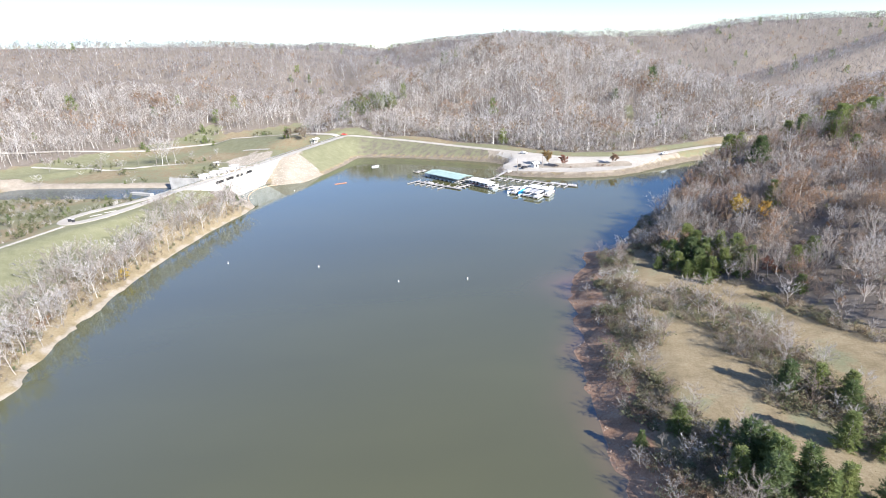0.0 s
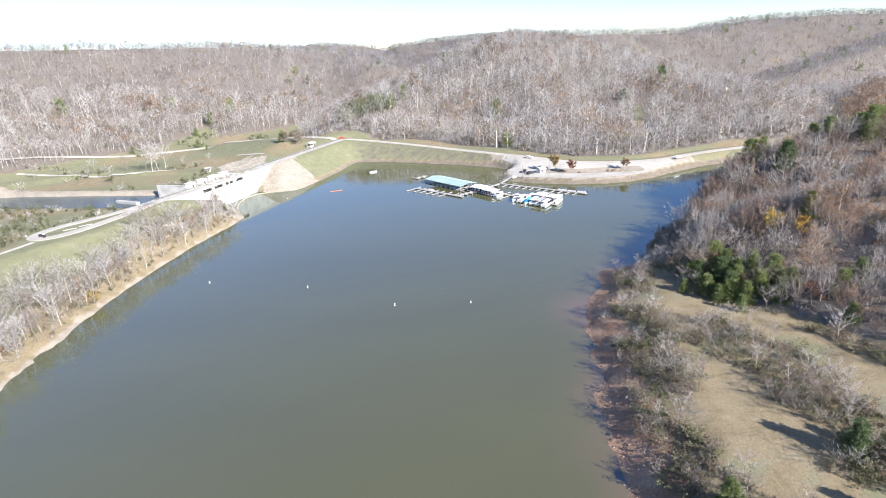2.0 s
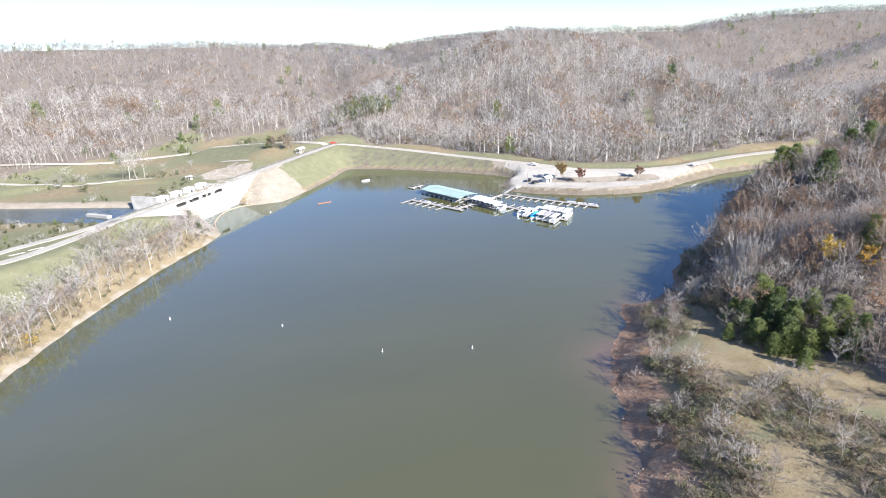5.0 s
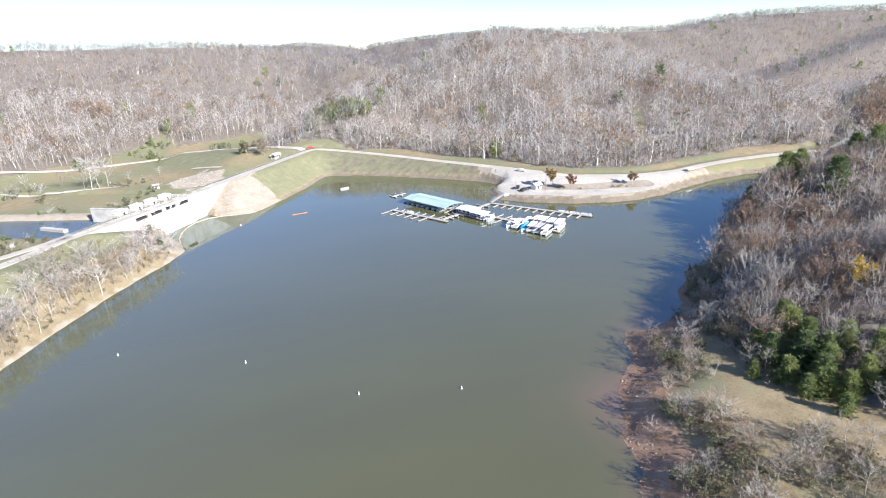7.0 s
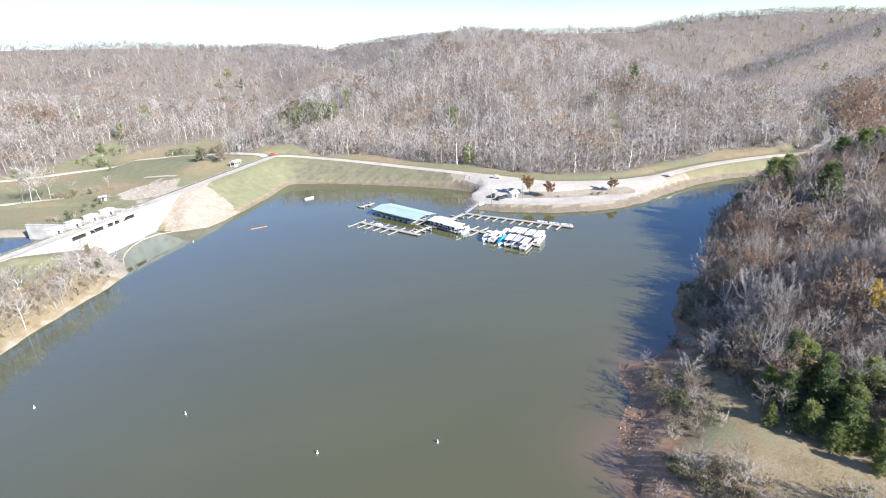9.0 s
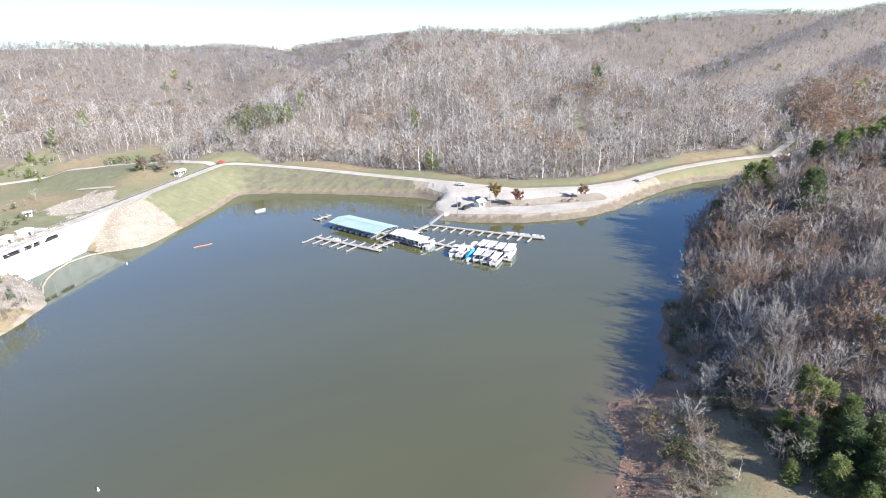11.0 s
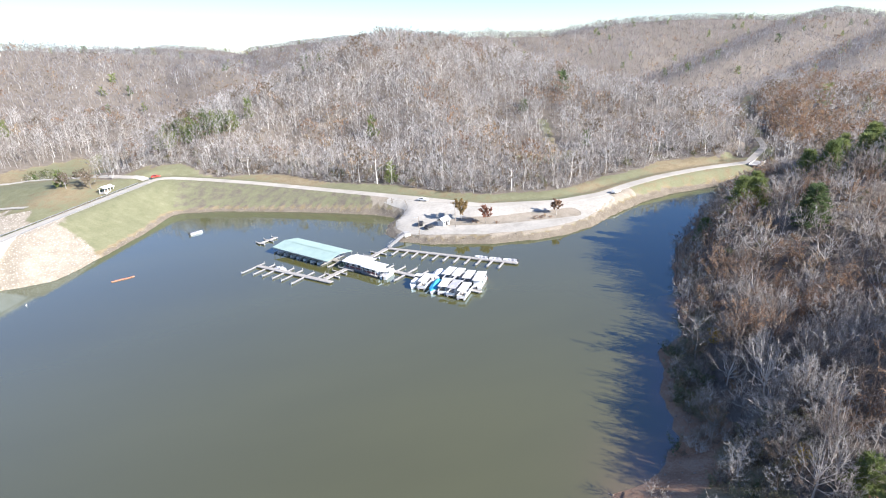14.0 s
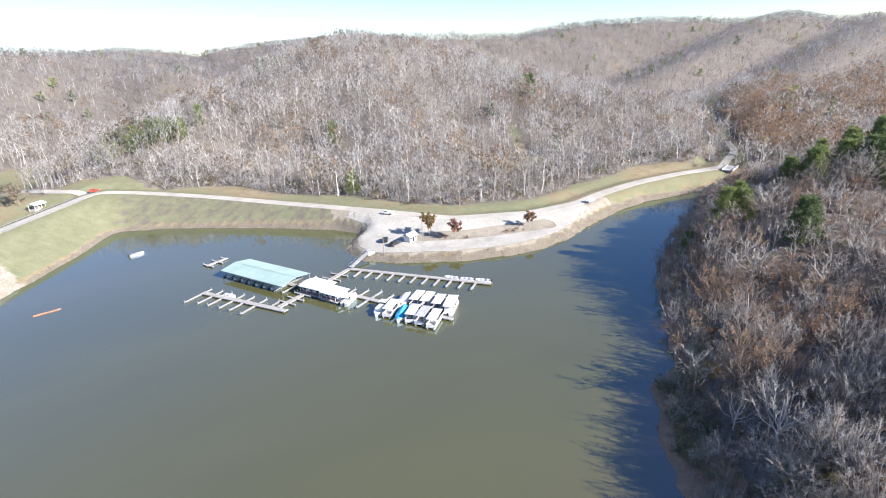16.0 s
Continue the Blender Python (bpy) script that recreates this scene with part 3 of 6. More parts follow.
def bare_tree(seed, sides, limbs, boughs, twigs, leaves=0, spread=0.26, stout=0.013, twig_w=0.008, twig_l=0.12, leaf=0.05, plain=False, rise=0.35):
    """A leafless tree of height 1: wood (trunk, limbs, boughs), twigs, leaf sprays."""
    rs = np.random.RandomState(seed)
    bend = rs.normal(0, 0.025, (5, 2))
    bend[0] = 0
    hs = np.linspace(0, 0.97, 5)
    path = np.column_stack([np.cumsum(bend, 0), hs])
    steps = 5 if sides > 3 else 3
    pick = np.linspace(0, 4, steps).round().astype(int)
    wood = [thorn(path[0], path[-1], stout * 1.2) if plain else tube(path[pick], (stout * (1 - 0.9 * hs) + 0.0012)[pick], sides)]
    ends, roots, ways = [], [], []
    for i in range(limbs):
        h = 0.30 + 0.62 * (i + rs.rand()) / limbs
        base = np.array([np.interp(h, hs, path[:, 0]), np.interp(h, hs, path[:, 1]), h])
        az = 2.4 * i + rs.uniform(-0.5, 0.5)
        size = spread * (1.15 - 0.75 * abs(h - 0.45) / 0.55) * rs.uniform(0.7, 1.2)
        tip = base + np.array([np.cos(az) * size, np.sin(az) * size, size * rs.uniform(0.55, 1.25)])
        tip[2] = min(tip[2], 1.0)
        mid = (base + tip) / 2 + np.array([0, 0, -0.015]) + rs.normal(0, 0.012, 3)
        if sides > 3:
            wood.append(tube([base, mid, tip], [stout * 0.5, stout * 0.3, stout * 0.08], 3))
        elif not plain:
            wood.append(thorn(base, tip, stout * 0.45))
        for k in np.linspace(0.3, 1.0, max(2, boughs // limbs + 1)):
            p = base + (tip - base) * k
            w = unit((tip - base) + rs.normal(0, 0.10, 3) + np.array([0, 0, 0.05]))
            if boughs:
                q = p + w * size * 0.5 * rs.uniform(0.6, 1.1)
                wood.append(thorn(p, q, stout * 0.24))
                ends.append((p, q))
            else:
                ends.append((p, p + w * size * 0.35))
    ends = np.array(ends)
    pick = rs.randint(0, len(ends), twigs)
    k = rs.uniform(0.15, 1.0, (twigs, 1))
    roots = ends[pick, 0] * (1 - k) + ends[pick, 1] * k
    ways = unit(unit(ends[pick, 1] - ends[pick, 0]) * 0.8 + rs.normal(0, 0.55, (twigs, 3)) + np.array([0, 0, rise]))
    twig = spikes(rs, roots, ways, twig_l, twig_w)
    parts = [joined(wood), twig]
    if leaves:
        pick = rs.randint(0, len(ends), leaves)
        k = rs.uniform(0.1, 1.25, (leaves, 1))
        parts.append(flakes(rs, ends[pick, 0] * (1 - k) + ends[pick, 1] * k + rs.normal(0, 0.035, (leaves, 3)), leaf))
    return parts


def fan_tree(seed, limbs, boughs, twigs, leaves=0, leaf=0.04, twig_w=0.0055, twig_l=0.10, wide=0.42):
    """A leafless broad-crowned tree of height 1: limbs fan out to a rounded crown of fine twigs."""
    rs = np.random.RandomState(seed)
    fork = rs.uniform(0.28, 0.4)
    wood = [tube([(0, 0, 0), (rs.normal(0, 0.01), 0.005, fork * 0.6), (rs.normal(0, 0.02), 0, fork), (rs.normal(0, 0.03), rs.normal(0, 0.03), 0.8)], [0.017, 0.013, 0.011, 0.002], 5)]
    ends = []
    for i in range(limbs):
        az, up = 2.4 * i + rs.uniform(-0.4, 0.4), (i + rs.rand()) / limbs
        base = np.array([0, 0, fork * (0.6 + 0.7 * up)])
        out = wide * (1 - 0.75 * up ** 1.5) * rs.uniform(0.75, 1.15)
        tip = np.array([np.cos(az) * out, np.sin(az) * out, 0.5 + 0.46 * up ** 0.8 * rs.uniform(0.85, 1.05)])
        mid = base * 0.55 + tip * 0.45 + np.array([np.cos(az), np.sin(az), -0.6]) * 0.05
        wood.append(tube([base, mid, tip], [0.008, 0.0052, 0.0014], 3))
        for k in rs.uniform(0.25, 0.95, boughs):
            p = base + (mid - base) * min(1, k * 2) if k < 0.5 else mid + (tip - mid) * (k * 2 - 1)
            w = unit(unit(tip - base) + rs.normal(0, 0.5, 3) + np.array([0, 0, 0.15]))
            q = p + w * rs.uniform(0.12, 0.22)
            wood.append(thorn(p, q, 0.0028))
            ends.append((p, q))
        ends.append((mid, tip))
    ends = np.array(ends)

    def on(n, lo):
        pick, k = rs.randint(0, len(ends), n), rs.uniform(lo, 1.05, (n, 1))
        return ends[pick, 0] * (1 - k) + ends[pick, 1] * k, ends[pick, 1] - ends[pick, 0]
    roots, ways = on(twigs, 0.2)
    parts = [joined(wood), spikes(rs, roots, unit(unit(ways) * 0.9 + rs.normal(0, 0.5, (twigs, 3)) + np.array([0, 0, 0.25])), twig_l, twig_w)]
    if leaves:
        parts.append(flakes(rs, on(leaves, 0.3)[0] + rs.normal(0, 0.03, (leaves, 3)), leaf))
    return parts


def conifer(seed, sides, sprays, size, width=0.24, bare=0.08, tiers=11):
    """A pine of height 1: trunk with branches, and sprays of needles in uneven tiers."""
    rs = np.random.RandomState(seed)
    wood = [tube([(0, 0, 0), (0.005, 0, 0.5), (0, 0.004, 0.96)], [0.016, 0.01, 0.002], sides)]
    spots = []
    for i in range(tiers):
        h = bare + (0.97 - bare) * (i + rs.uniform(-0.2, 0.2)) / tiers
        r = width * (1 - (h - bare) / (1 - bare)) ** 0.6 + 0.02
        arms = 6 if i < tiers - 3 else 4
        for a in range(arms):
            az = 2 * np.pi * (a + rs.uniform(-0.3, 0.3)) / arms + i * 0.7
            length = r * rs.uniform(0.62, 1.22)
            tip = np.array([np.cos(az) * length, np.sin(az) * length, h + length * rs.uniform(-0.05, 0.3)])
            if sides > 3:
                wood.append(thorn((0, 0, h), tip, 0.0045))
            n = max(1, int(sprays / (tiers * arms) * (0.4 + 1.3 * length / width)))
            k = rs.uniform(0.15, 1.05, (n, 1)) ** 0.7
            spots.append(np.array([0, 0, h]) * (1 - k) + tip * k + rs.normal(0, 0.022, (n, 3)) * [1, 1, 0.9])
    spots = np.concatenate(spots)
    out = unit(spots * [1, 1, 0] + 1e-4)
    return [joined(wood), spikes(rs, spots, unit(out * 0.7 + rs.normal(0, 0.55, spots.shape) + [0, 0, 0.45]), size * 2.0, size * 0.75)]


def bush(seed, stems, sprays, size, leaf=True):
    """A bush of height 1, with a crown broader than high."""
    rs = np.random.RandomState(seed)
    tips = np.column_stack([rs.normal(0, 0.42, (stems, 2)), rs.uniform(0.45, 1.0, stems)])
    roots = np.column_stack([rs.normal(0, 0.08, (stems, 2)), np.zeros(stems)])
    wood = joined([thorn(r, t, 0.02) for r, t in zip(roots, tips)])
    pick = rs.randint(0, stems, sprays)
    k = rs.uniform(0.3, 1.08, (sprays, 1))
    spots = roots[pick] * (1 - k) + tips[pick] * k + rs.normal(0, 0.10, (sprays, 3))
    spots[:, 2] = np.abs(spots[:, 2]) + 0.02
    if leaf:
        return [wood, flakes(rs, spots, size)]
    return [wood, spikes(rs, spots, unit(rs.normal(0, 0.6, (sprays, 3)) + [0, 0, 0.8]), 0.32, size)]


def planted(name, spots, kinds, label, category, seed):
    """One mass of plants. spots: x, y, height; kinds: (templates, materials, weight or a picker)."""
    rs = np.random.RandomState(seed)
    spots = np.asarray(spots)
    choice = rs.choice(len(kinds), len(spots), p=np.array([k[2] for k in kinds]) / sum(k[2] for k in kinds))
    mats, V, F, M, T, n = [], [], [], [], [], 0
    for ki, (templates, kmats, _) in enumerate(kinds):
        which = np.nonzero(choice == ki)[0]
        var = rs.randint(0, len(templates), len(which))
        for vi, tpl in enumerate(templates):
            s = spots[which[var == vi]]
            if not len(s):
                continue
            a = rs.uniform(0, 2 * np.pi, len(s))
            lean = rs.normal(0, 0.035, (len(s), 2))
            fat = rs.uniform(0.8, 1.25, len(s))
            tint = rs.rand(len(s))
            z = height(s[:, 0], s[:, 1]) - 0.15
            for (v, f), mat in zip(tpl, kmats):
                c, sn = np.cos(a)[:, None], np.sin(a)[:, None]
                x = (v[None, :, 0] * c - v[None, :, 1] * sn) * (fat * s[:, 2])[:, None]
                y = (v[None, :, 0] * sn + v[None, :, 1] * c) * (fat * s[:, 2])[:, None]
                zz = v[None, :, 2] * s[:, 2][:, None]
                x, y = x + lean[:, :1] * zz + s[:, 0][:, None], y + lean[:, 1:] * zz + s[:, 1][:, None]
                V.append(np.stack([x, y, zz + z[:, None]], -1).reshape(-1, 3))
                F.append((f[None] + (np.arange(len(s)) * len(v))[:, None, None]).reshape(-1, 3) + n)
                n += len(s) * len(v)
                if mat not in mats:
                    mats.append(mat)
                M.append(np.full(len(s) * len(f), mats.index(mat)))
                T.append(np.repeat(tint, len(v)))
    me = mesh_of(name, np.concatenate(V), np.concatenate(F), mats, np.concatenate(M), np.concatenate(T))
    return tagged(new(name, me), label, category, kind="stuff")


def scatter(x0, x1, y0, y1, gap, keep, seed):
    """Places on a jittered grid where keep(x, y) holds."""
    rs = np.random.RandomState(seed)
    x, y = np.meshgrid(np.arange(x0, x1, gap), np.arange(y0, y1, gap))
    x, y = x + rs.uniform(-0.48, 0.48, x.shape) * gap, y + rs.uniform(-0.48, 0.48, x.shape) * gap
    x, y = x.ravel(), y.ravel()
    ok = keep(x, y)
    return x[ok], y[ok], rs


def in_view(x, y, reach):
    """Inside the wedge that the valley opens to."""
    return (np.arctan2(x - 10, y + 30) > radians(-46)) & (np.arctan2(x - 30, y - 60) < radians(70)) & (np.hypot(x, y) < reach)


FAR = [bare_tree(s, 3, 6, 0, 30, twig_w=0.036, twig_l=0.24, spread=0.40, stout=0.016, plain=True, rise=0.9) for s in range(8)]
FAR_RUST = [bare_tree(s + 20, 3, 5, 0, 8, 34, twig_w=0.03, leaf=0.085, spread=0.36, plain=True) for s in range(5)]
MID = [bare_tree(s + 40, 3, 6, 0, 56, twig_w=0.0122, twig_l=0.17, stout=0.012, rise=0.8) for s in range(8)]
MID_RUST = [bare_tree(s + 60, 3, 6, 0, 20, 110, twig_w=0.012, leaf=0.05, spread=0.3) for s in range(6)]
MID_PINE = [conifer(s + 80, 3, 150, 0.11) for s in range(4)]
LIGHT_BARE = [bush(s + 500, 5, 32, 0.055, False) for s in range(5)]
LIGHT_BUSH = [bush(s + 510, 5, 54, 0.17) for s in range(4)]
FAR_PINE = [conifer(s + 90, 3, 40, 0.15) for s in range(3)]


def wooded_at(x, y):
    return zones(x, y)[5].astype(bool) & (terrain(x, y)[1] > 2)


def in_lee(x, y):
    """Valleys that lie out of sight behind the first ridges."""
    front = np.interp(x, [-1200, -900, -600, -430, -263, -136, -60, 20, 60, 200, 230], [250, 350, 560, 740, 878, 1046, 1120, 1120, 700, 690, 620])
    back = np.interp(x, [-900, -262, -167, -36, 95, 183, 270], [1500, 1582, 1698, 1758, 1608, 1500, 1200])
    east = np.interp(x, [270, 292, 500, 674, 814, 918, 1164, 1400], [1200, 968, 988, 1058, 1012, 982, 921, 800])
    return ((x < 225) & (y > front + 35) & (y < back - np.where(x > -60, 420, 150))) | ((x > 285) & (y > east + 30))


def build_far_woods():
    x, y, rs = scatter(-900, 1250, 330, 1750, 9.4, lambda x, y: in_view(x, y, 1900) & (np.hypot(x, y) > 640) & ~in_lee(x, y), 1)
    ok = wooded_at(x, y)
    x, y = x[ok], y[ok]
    # the crests carry a closed canopy
    def crest(x, y):
        near = np.min([seg_dist(x, y, RIDGES[i][0])[0] for i in (4, 8)], 0)
        return in_view(x, y, 1950) & (np.hypot(x, y) > 600) & (near < 26) & (y > 420)
    x2, y2, rs2 = scatter(-900, 1250, 330, 1800, 6.5, crest, 4)
    planted("crest_woods", np.column_stack([x2, y2, rs2.uniform(3.0, 8.0, len(x2))]), [(FAR, (BARK, HAZETWIG), 0.5), (LIGHT_BARE, (BARK, HAZETWIG), 0.47), (FAR_PINE, (BARK, NEEDLE), 0.03)], "closed bare canopy along the ridge tops", "woods", 5)
    rust = 0.6 * ripple(x, y, 170, 12) + 0.5 * ripple(x, y, 60, 2) + rs.normal(0, 0.55, len(x)) > 0.95
    far = np.column_stack([x, y, rs.uniform(7.0, 11.0, len(x))])
    planted("far_woods", far[~rust], [(FAR, (BARK, HAZETWIG), 0.97), (FAR_RUST, (BARK, HAZETWIG, DRYLEAF), 0.03), (FAR_PINE, (BARK, NEEDLE), 0.012)], "bare grey autumn woods on the distant ridges, dulled as by haze", "woods", 1)
    planted("far_oaks", far[rust], [(FAR_RUST, (BARK, HAZETWIG, RUSSET), 0.6), (FAR_RUST, (BARK, HAZETWIG, DRYLEAF), 0.4)], "brown-leaved oaks in patches on the distant ridges", "woods", 6)


def build_mid_woods():
    x, y, rs = scatter(-560, 560, 180, 640, 4.9, lambda x, y: in_view(x, y, 645) & ((y > 300) | (x > 255)), 2)
    ok = wooded_at(x, y)
    x, y = x[ok], y[ok]
    rust = ripple(x, y, 90, 6) * np.where((x > 190) & (y > 395), 0.3, 1) + rs.normal(0, 0.7, len(x)) + 1.45 * (seg_dist(x, y, RIDGES[-1][0])[0] < 62) * ((x - 275) * 82 - (y - 338) * 65 > 600) > 1.35
    h = rs.uniform(8.5, 14.5, len(x))
    s = np.column_stack([x, y, h])
    planted("hillside_woods", s[~rust], [(MID, (BARK, TWIG), 0.93), (MID_RUST, (BARK, TWIG, DRYLEAF), 0.065), (MID_PINE, (BARK, NEEDLE), 0.005)], "leafless pale-trunked woods covering the hillside", "woods", 2)
    planted("russet_woods", s[rust], [(MID_RUST, (BARK, TWIG, RUSSET), 0.75), (MID_RUST, (BARK, TWIG, DRYLEAF), 0.25)], "oaks still holding russet leaves among bare trees", "woods", 3)


build_far_woods()
build_mid_woods()


def build_brush():
    """Low brush at the foot of the woods behind the road."""
    def keep(x, y):
        dc = seg_dist(x, y, CREST)[0]
        return wooded_at(x, y) & (dc < 48) & ~inside(x, y, LAKESIDE) & (x > -60) & (x < 260)
    x, y, rs = scatter(-60, 260, 290, 470, 2.5, keep, 81)
    planted("roadside_brush", np.column_stack([x, y, rs.uniform(0.9, 4.2, len(x))]), [(LIGHT_BARE, (BARK, TWIG), 0.84), (LIGHT_BUSH, (BARK, SHRUB), 0.06), (LIGHT_BUSH, (BARK, DRYLEAF), 0.10)], "low leafless brush at the edge of the woods", "bushes", 82)


build_brush()


# ---- trees and bushes near the water ----
def part(name, bm, mat, parent, label=""):
    me = bpy.data.meshes.new(name)
    bm.to_mesh(me), bm.free()
    for m in (mat if isinstance(mat, (list, tuple)) else [mat]):
        me.materials.append(m)
    ob = new(name, me)
    ob.parent = parent
    return tagged(ob, label)


def part_of(name, tpl, mat, parent, tint, label=""):
    ob = new(name, mesh_of(name, tpl[0], tpl[1], [mat], tint=np.full(len(tpl[0]), tint)))
    ob.parent = parent
    return tagged(ob, label)


def plant_thing(name, tpl, mats, names, tint, label, category, group):
    root = new(name)
    if len(tpl) == 3:  # twigs and leaves make up one crown
        (v, f), n = joined(tpl[1:]), len(tpl[1][1])
        ob = new("crown", mesh_of("crown", v, f, mats[1:], np.arange(len(f)) >= n, np.full(len(v), tint)))
        ob.parent = root
        tpl = tpl[:1]
    for piece, mat, nm in zip(tpl, mats, names):
        part_of(nm, piece, mat, root, tint)
    return tagged(root, label, category, group)


NEAR = [bare_tree(s + 200, 5, 13, 36, 620, twig_w=0.0045, twig_l=0.115, spread=0.32, stout=0.0095) for s in range(8)]
NEAR_RUST = [bare_tree(s + 230, 5, 10, 24, 110, 260, twig_w=0.0045, leaf=0.042, spread=0.30) for s in range(4)]
FANS = [fan_tree(s + 600, 12, 5, 1150, twig_w=0.004, twig_l=0.08, wide=0.33 + 0.03 * (s % 4)) for s in range(8)]
FAN_RUST = [fan_tree(s + 620, 9, 4, 380, 760, 0.025, twig_w=0.004) for s in range(4)]
NEAR_PINE = [conifer(s + 260, 5, 3400, 0.030, 0.30, 0.03, tiers=17) for s in range(4)]
BUSHES = [bush(s + 280, 8, 130, 0.115) for s in range(4)]
BARE_BUSHES = [bush(s + 290, 10, 80, 0.03, False) for s in range(4)]


def set_out(protos, spots, sizes, seed):
    """Copies of the prototypes on the ground at the spots; the first ones stand there themselves."""
    rs = np.random.RandomState(seed)
    zs = height(spots[:, 0], spots[:, 1])
    for i, ((x, y), h, z) in enumerate(zip(spots, sizes, zs)):
        p = protos[i % len(protos)]
        m = pose(x, y, z - 0.1, rs.normal(0, 2), rs.normal(0, 2), rs.uniform(0, 360))
        if i < len(protos):
            p.matrix_basis = m @ Matrix.Diagonal((h * rs.uniform(0.9, 1.15), h * rs.uniform(0.9, 1.15), h, 1))
        else:
            keep = p.scale.copy()
            q = copy_thing(p, m)
            f = h * rs.uniform(0.9, 1.15)
            q.scale = (f, f, h)


def east_spots():
    def keep(x, y):
        return (zones(x, y)[5].astype(bool) | ((y > 164) & (x > 79))) & (seg_dist(x, y, EAST_SHORE)[0] < seg_dist(x, y, NORTH_SHORE)[0]) & (terrain(x, y)[1] > np.where(y < 204, 3.2, 0.8)) & (x < 262) & ((x < y + 18) | (x - 28 < 1.8 * (y - 108)))
    x, y, rs = scatter(78, 262, 30, 305, 3.75, keep, 11)
    # the low ground behind the mud point is densely grown
    x3, y3, _ = scatter(82, 128, 150, 204, 5.6, keep, 12)
    x, y = np.concatenate([x, x3]), np.concatenate([y, y3])
    nearest = np.argsort(np.hypot(x - 40, y - 130))
    order = nearest[rs.rand(len(nearest)) < np.where(y[nearest] < 188, 0.68, 0.97)]
    return np.column_stack([x, y])[order], rs


def build_east_hill():
    spots, rs = east_spots()
    kind = rs.rand(len(spots)) + 0.22 * ripple(spots[:, 0], spots[:, 1], 40, 8)
    size = rs.uniform(6.5, 12.5, len(spots))
    size *= 1 - 0.30 * step(200, 270, spots[:, 1])
    rim = seg_dist(spots[:, 0], spots[:, 1], EAST_SHORE)[0]
    size *= np.where((spots[:, 1] < 206) & (spots[:, 1] > 158), 0.42 + 0.58 * step(4, 18, rim), 0.75 + 0.25 * step(2, 12, rim))
    size *= np.where((spots[:, 1] < 145) & (spots[:, 0] < 150), 0.78, 1)
    low = rs.rand(len(spots)) < 0.2
    size[low] *= 0.6
    rust = kind > 0.86
    lead = np.arange(len(spots)) < 330
    bare = [plant_thing("bare_tree", t, (DARKBARK, DARKTWIG), ("trunk", "crown"), 0.1 + 0.11 * i, "leafless grey tree standing on the wooded bank", "tree", "bare trees on the wooded bank") for i, t in enumerate(FANS)]
    set_out(bare, spots[lead & ~rust], size[lead & ~rust], 3)
    oaks = [plant_thing("oak_tree", t, (DARKBARK, DARKTWIG, RUSSET), ("trunk", "twigs", "crown"), 0.2 + 0.2 * i, "oak with withered russet leaves on the wooded bank", "tree", "oaks on the wooded bank") for i, t in enumerate(FAN_RUST)]
    set_out(oaks, spots[lead & rust], size[lead & rust], 4)
    rest = np.column_stack([spots, size])[~lead]
    r = rust[~lead]
    light = [fan_tree(s + 640, 8, 3, 270, twig_w=0.0075) for s in range(6)]
    planted("bank_woods", rest[~r], [(light, (DARKBARK, DARKTWIG), 0.98), (NEAR_PINE, (BARK, NEEDLE), 0.02)], "dense leafless woods on the steep bank", "woods", 21)
    planted("bank_oaks", rest[r], [(FAN_RUST, (DARKBARK, DARKTWIG, RUSSET), 1)], "russet oaks among the bare woods of the bank", "woods", 22)
    x, y, rs = scatter(84, 236, 201, 300, 2.7, lambda x, y: (terrain(x, y)[1] > 0.6) & (seg_dist(x, y, EAST_SHORE)[0] < 16) & (seg_dist(x, y, EAST_SHORE)[0] < seg_dist(x, y, NORTH_SHORE)[0]), 14)
    planted("shore_thicket", np.column_stack([x, y, rs.uniform(3.0, 7.5, len(x))]), [(MID, (DARKBARK, DARKTWIG), 0.7), (MID_RUST, (DARKBARK, DARKTWIG, RUSSET), 0.22)], "dense leafless thicket hanging over the water's edge", "woods", 24)
    x, y, rs = scatter(76, 120, 166, 206, 1.7, lambda x, y: (terrain(x, y)[1] > 2.2 + 0.8 * ripple(x, y, 9, 44)) & (seg_dist(x, y, EAST_SHORE)[0] < 9.5), 15)
    planted("shore_scrub", np.column_stack([x, y, rs.uniform(0.9, 3.0, len(x))]), [(BARE_BUSHES, (DARKBARK, BRUSHTWIG), 0.6), (BUSHES, (DARKBARK, SHRUB), 0.25), (BUSHES, (DARKBARK, DRYLEAF), 0.15)], "low grey-brown scrub above the muddy shore", "bushes", 25)
    x, y, rs = scatter(84, 230, 40, 300, 3.1, lambda x, y: zones(x, y)[5].astype(bool) & (terrain(x, y)[1] > 1), 13)
    planted("undergrowth", np.column_stack([x, y, rs.uniform(0.8, 2.6, len(x))]), [(LIGHT_BARE, (DARKBARK, DARKBARK), 0.62), (LIGHT_BUSH, (DARKBARK, SHRUB), 0.14), (LIGHT_BUSH, (DARKBARK, RUSSET), 0.24)], "low leafless undergrowth beneath the trees", "bushes", 23)


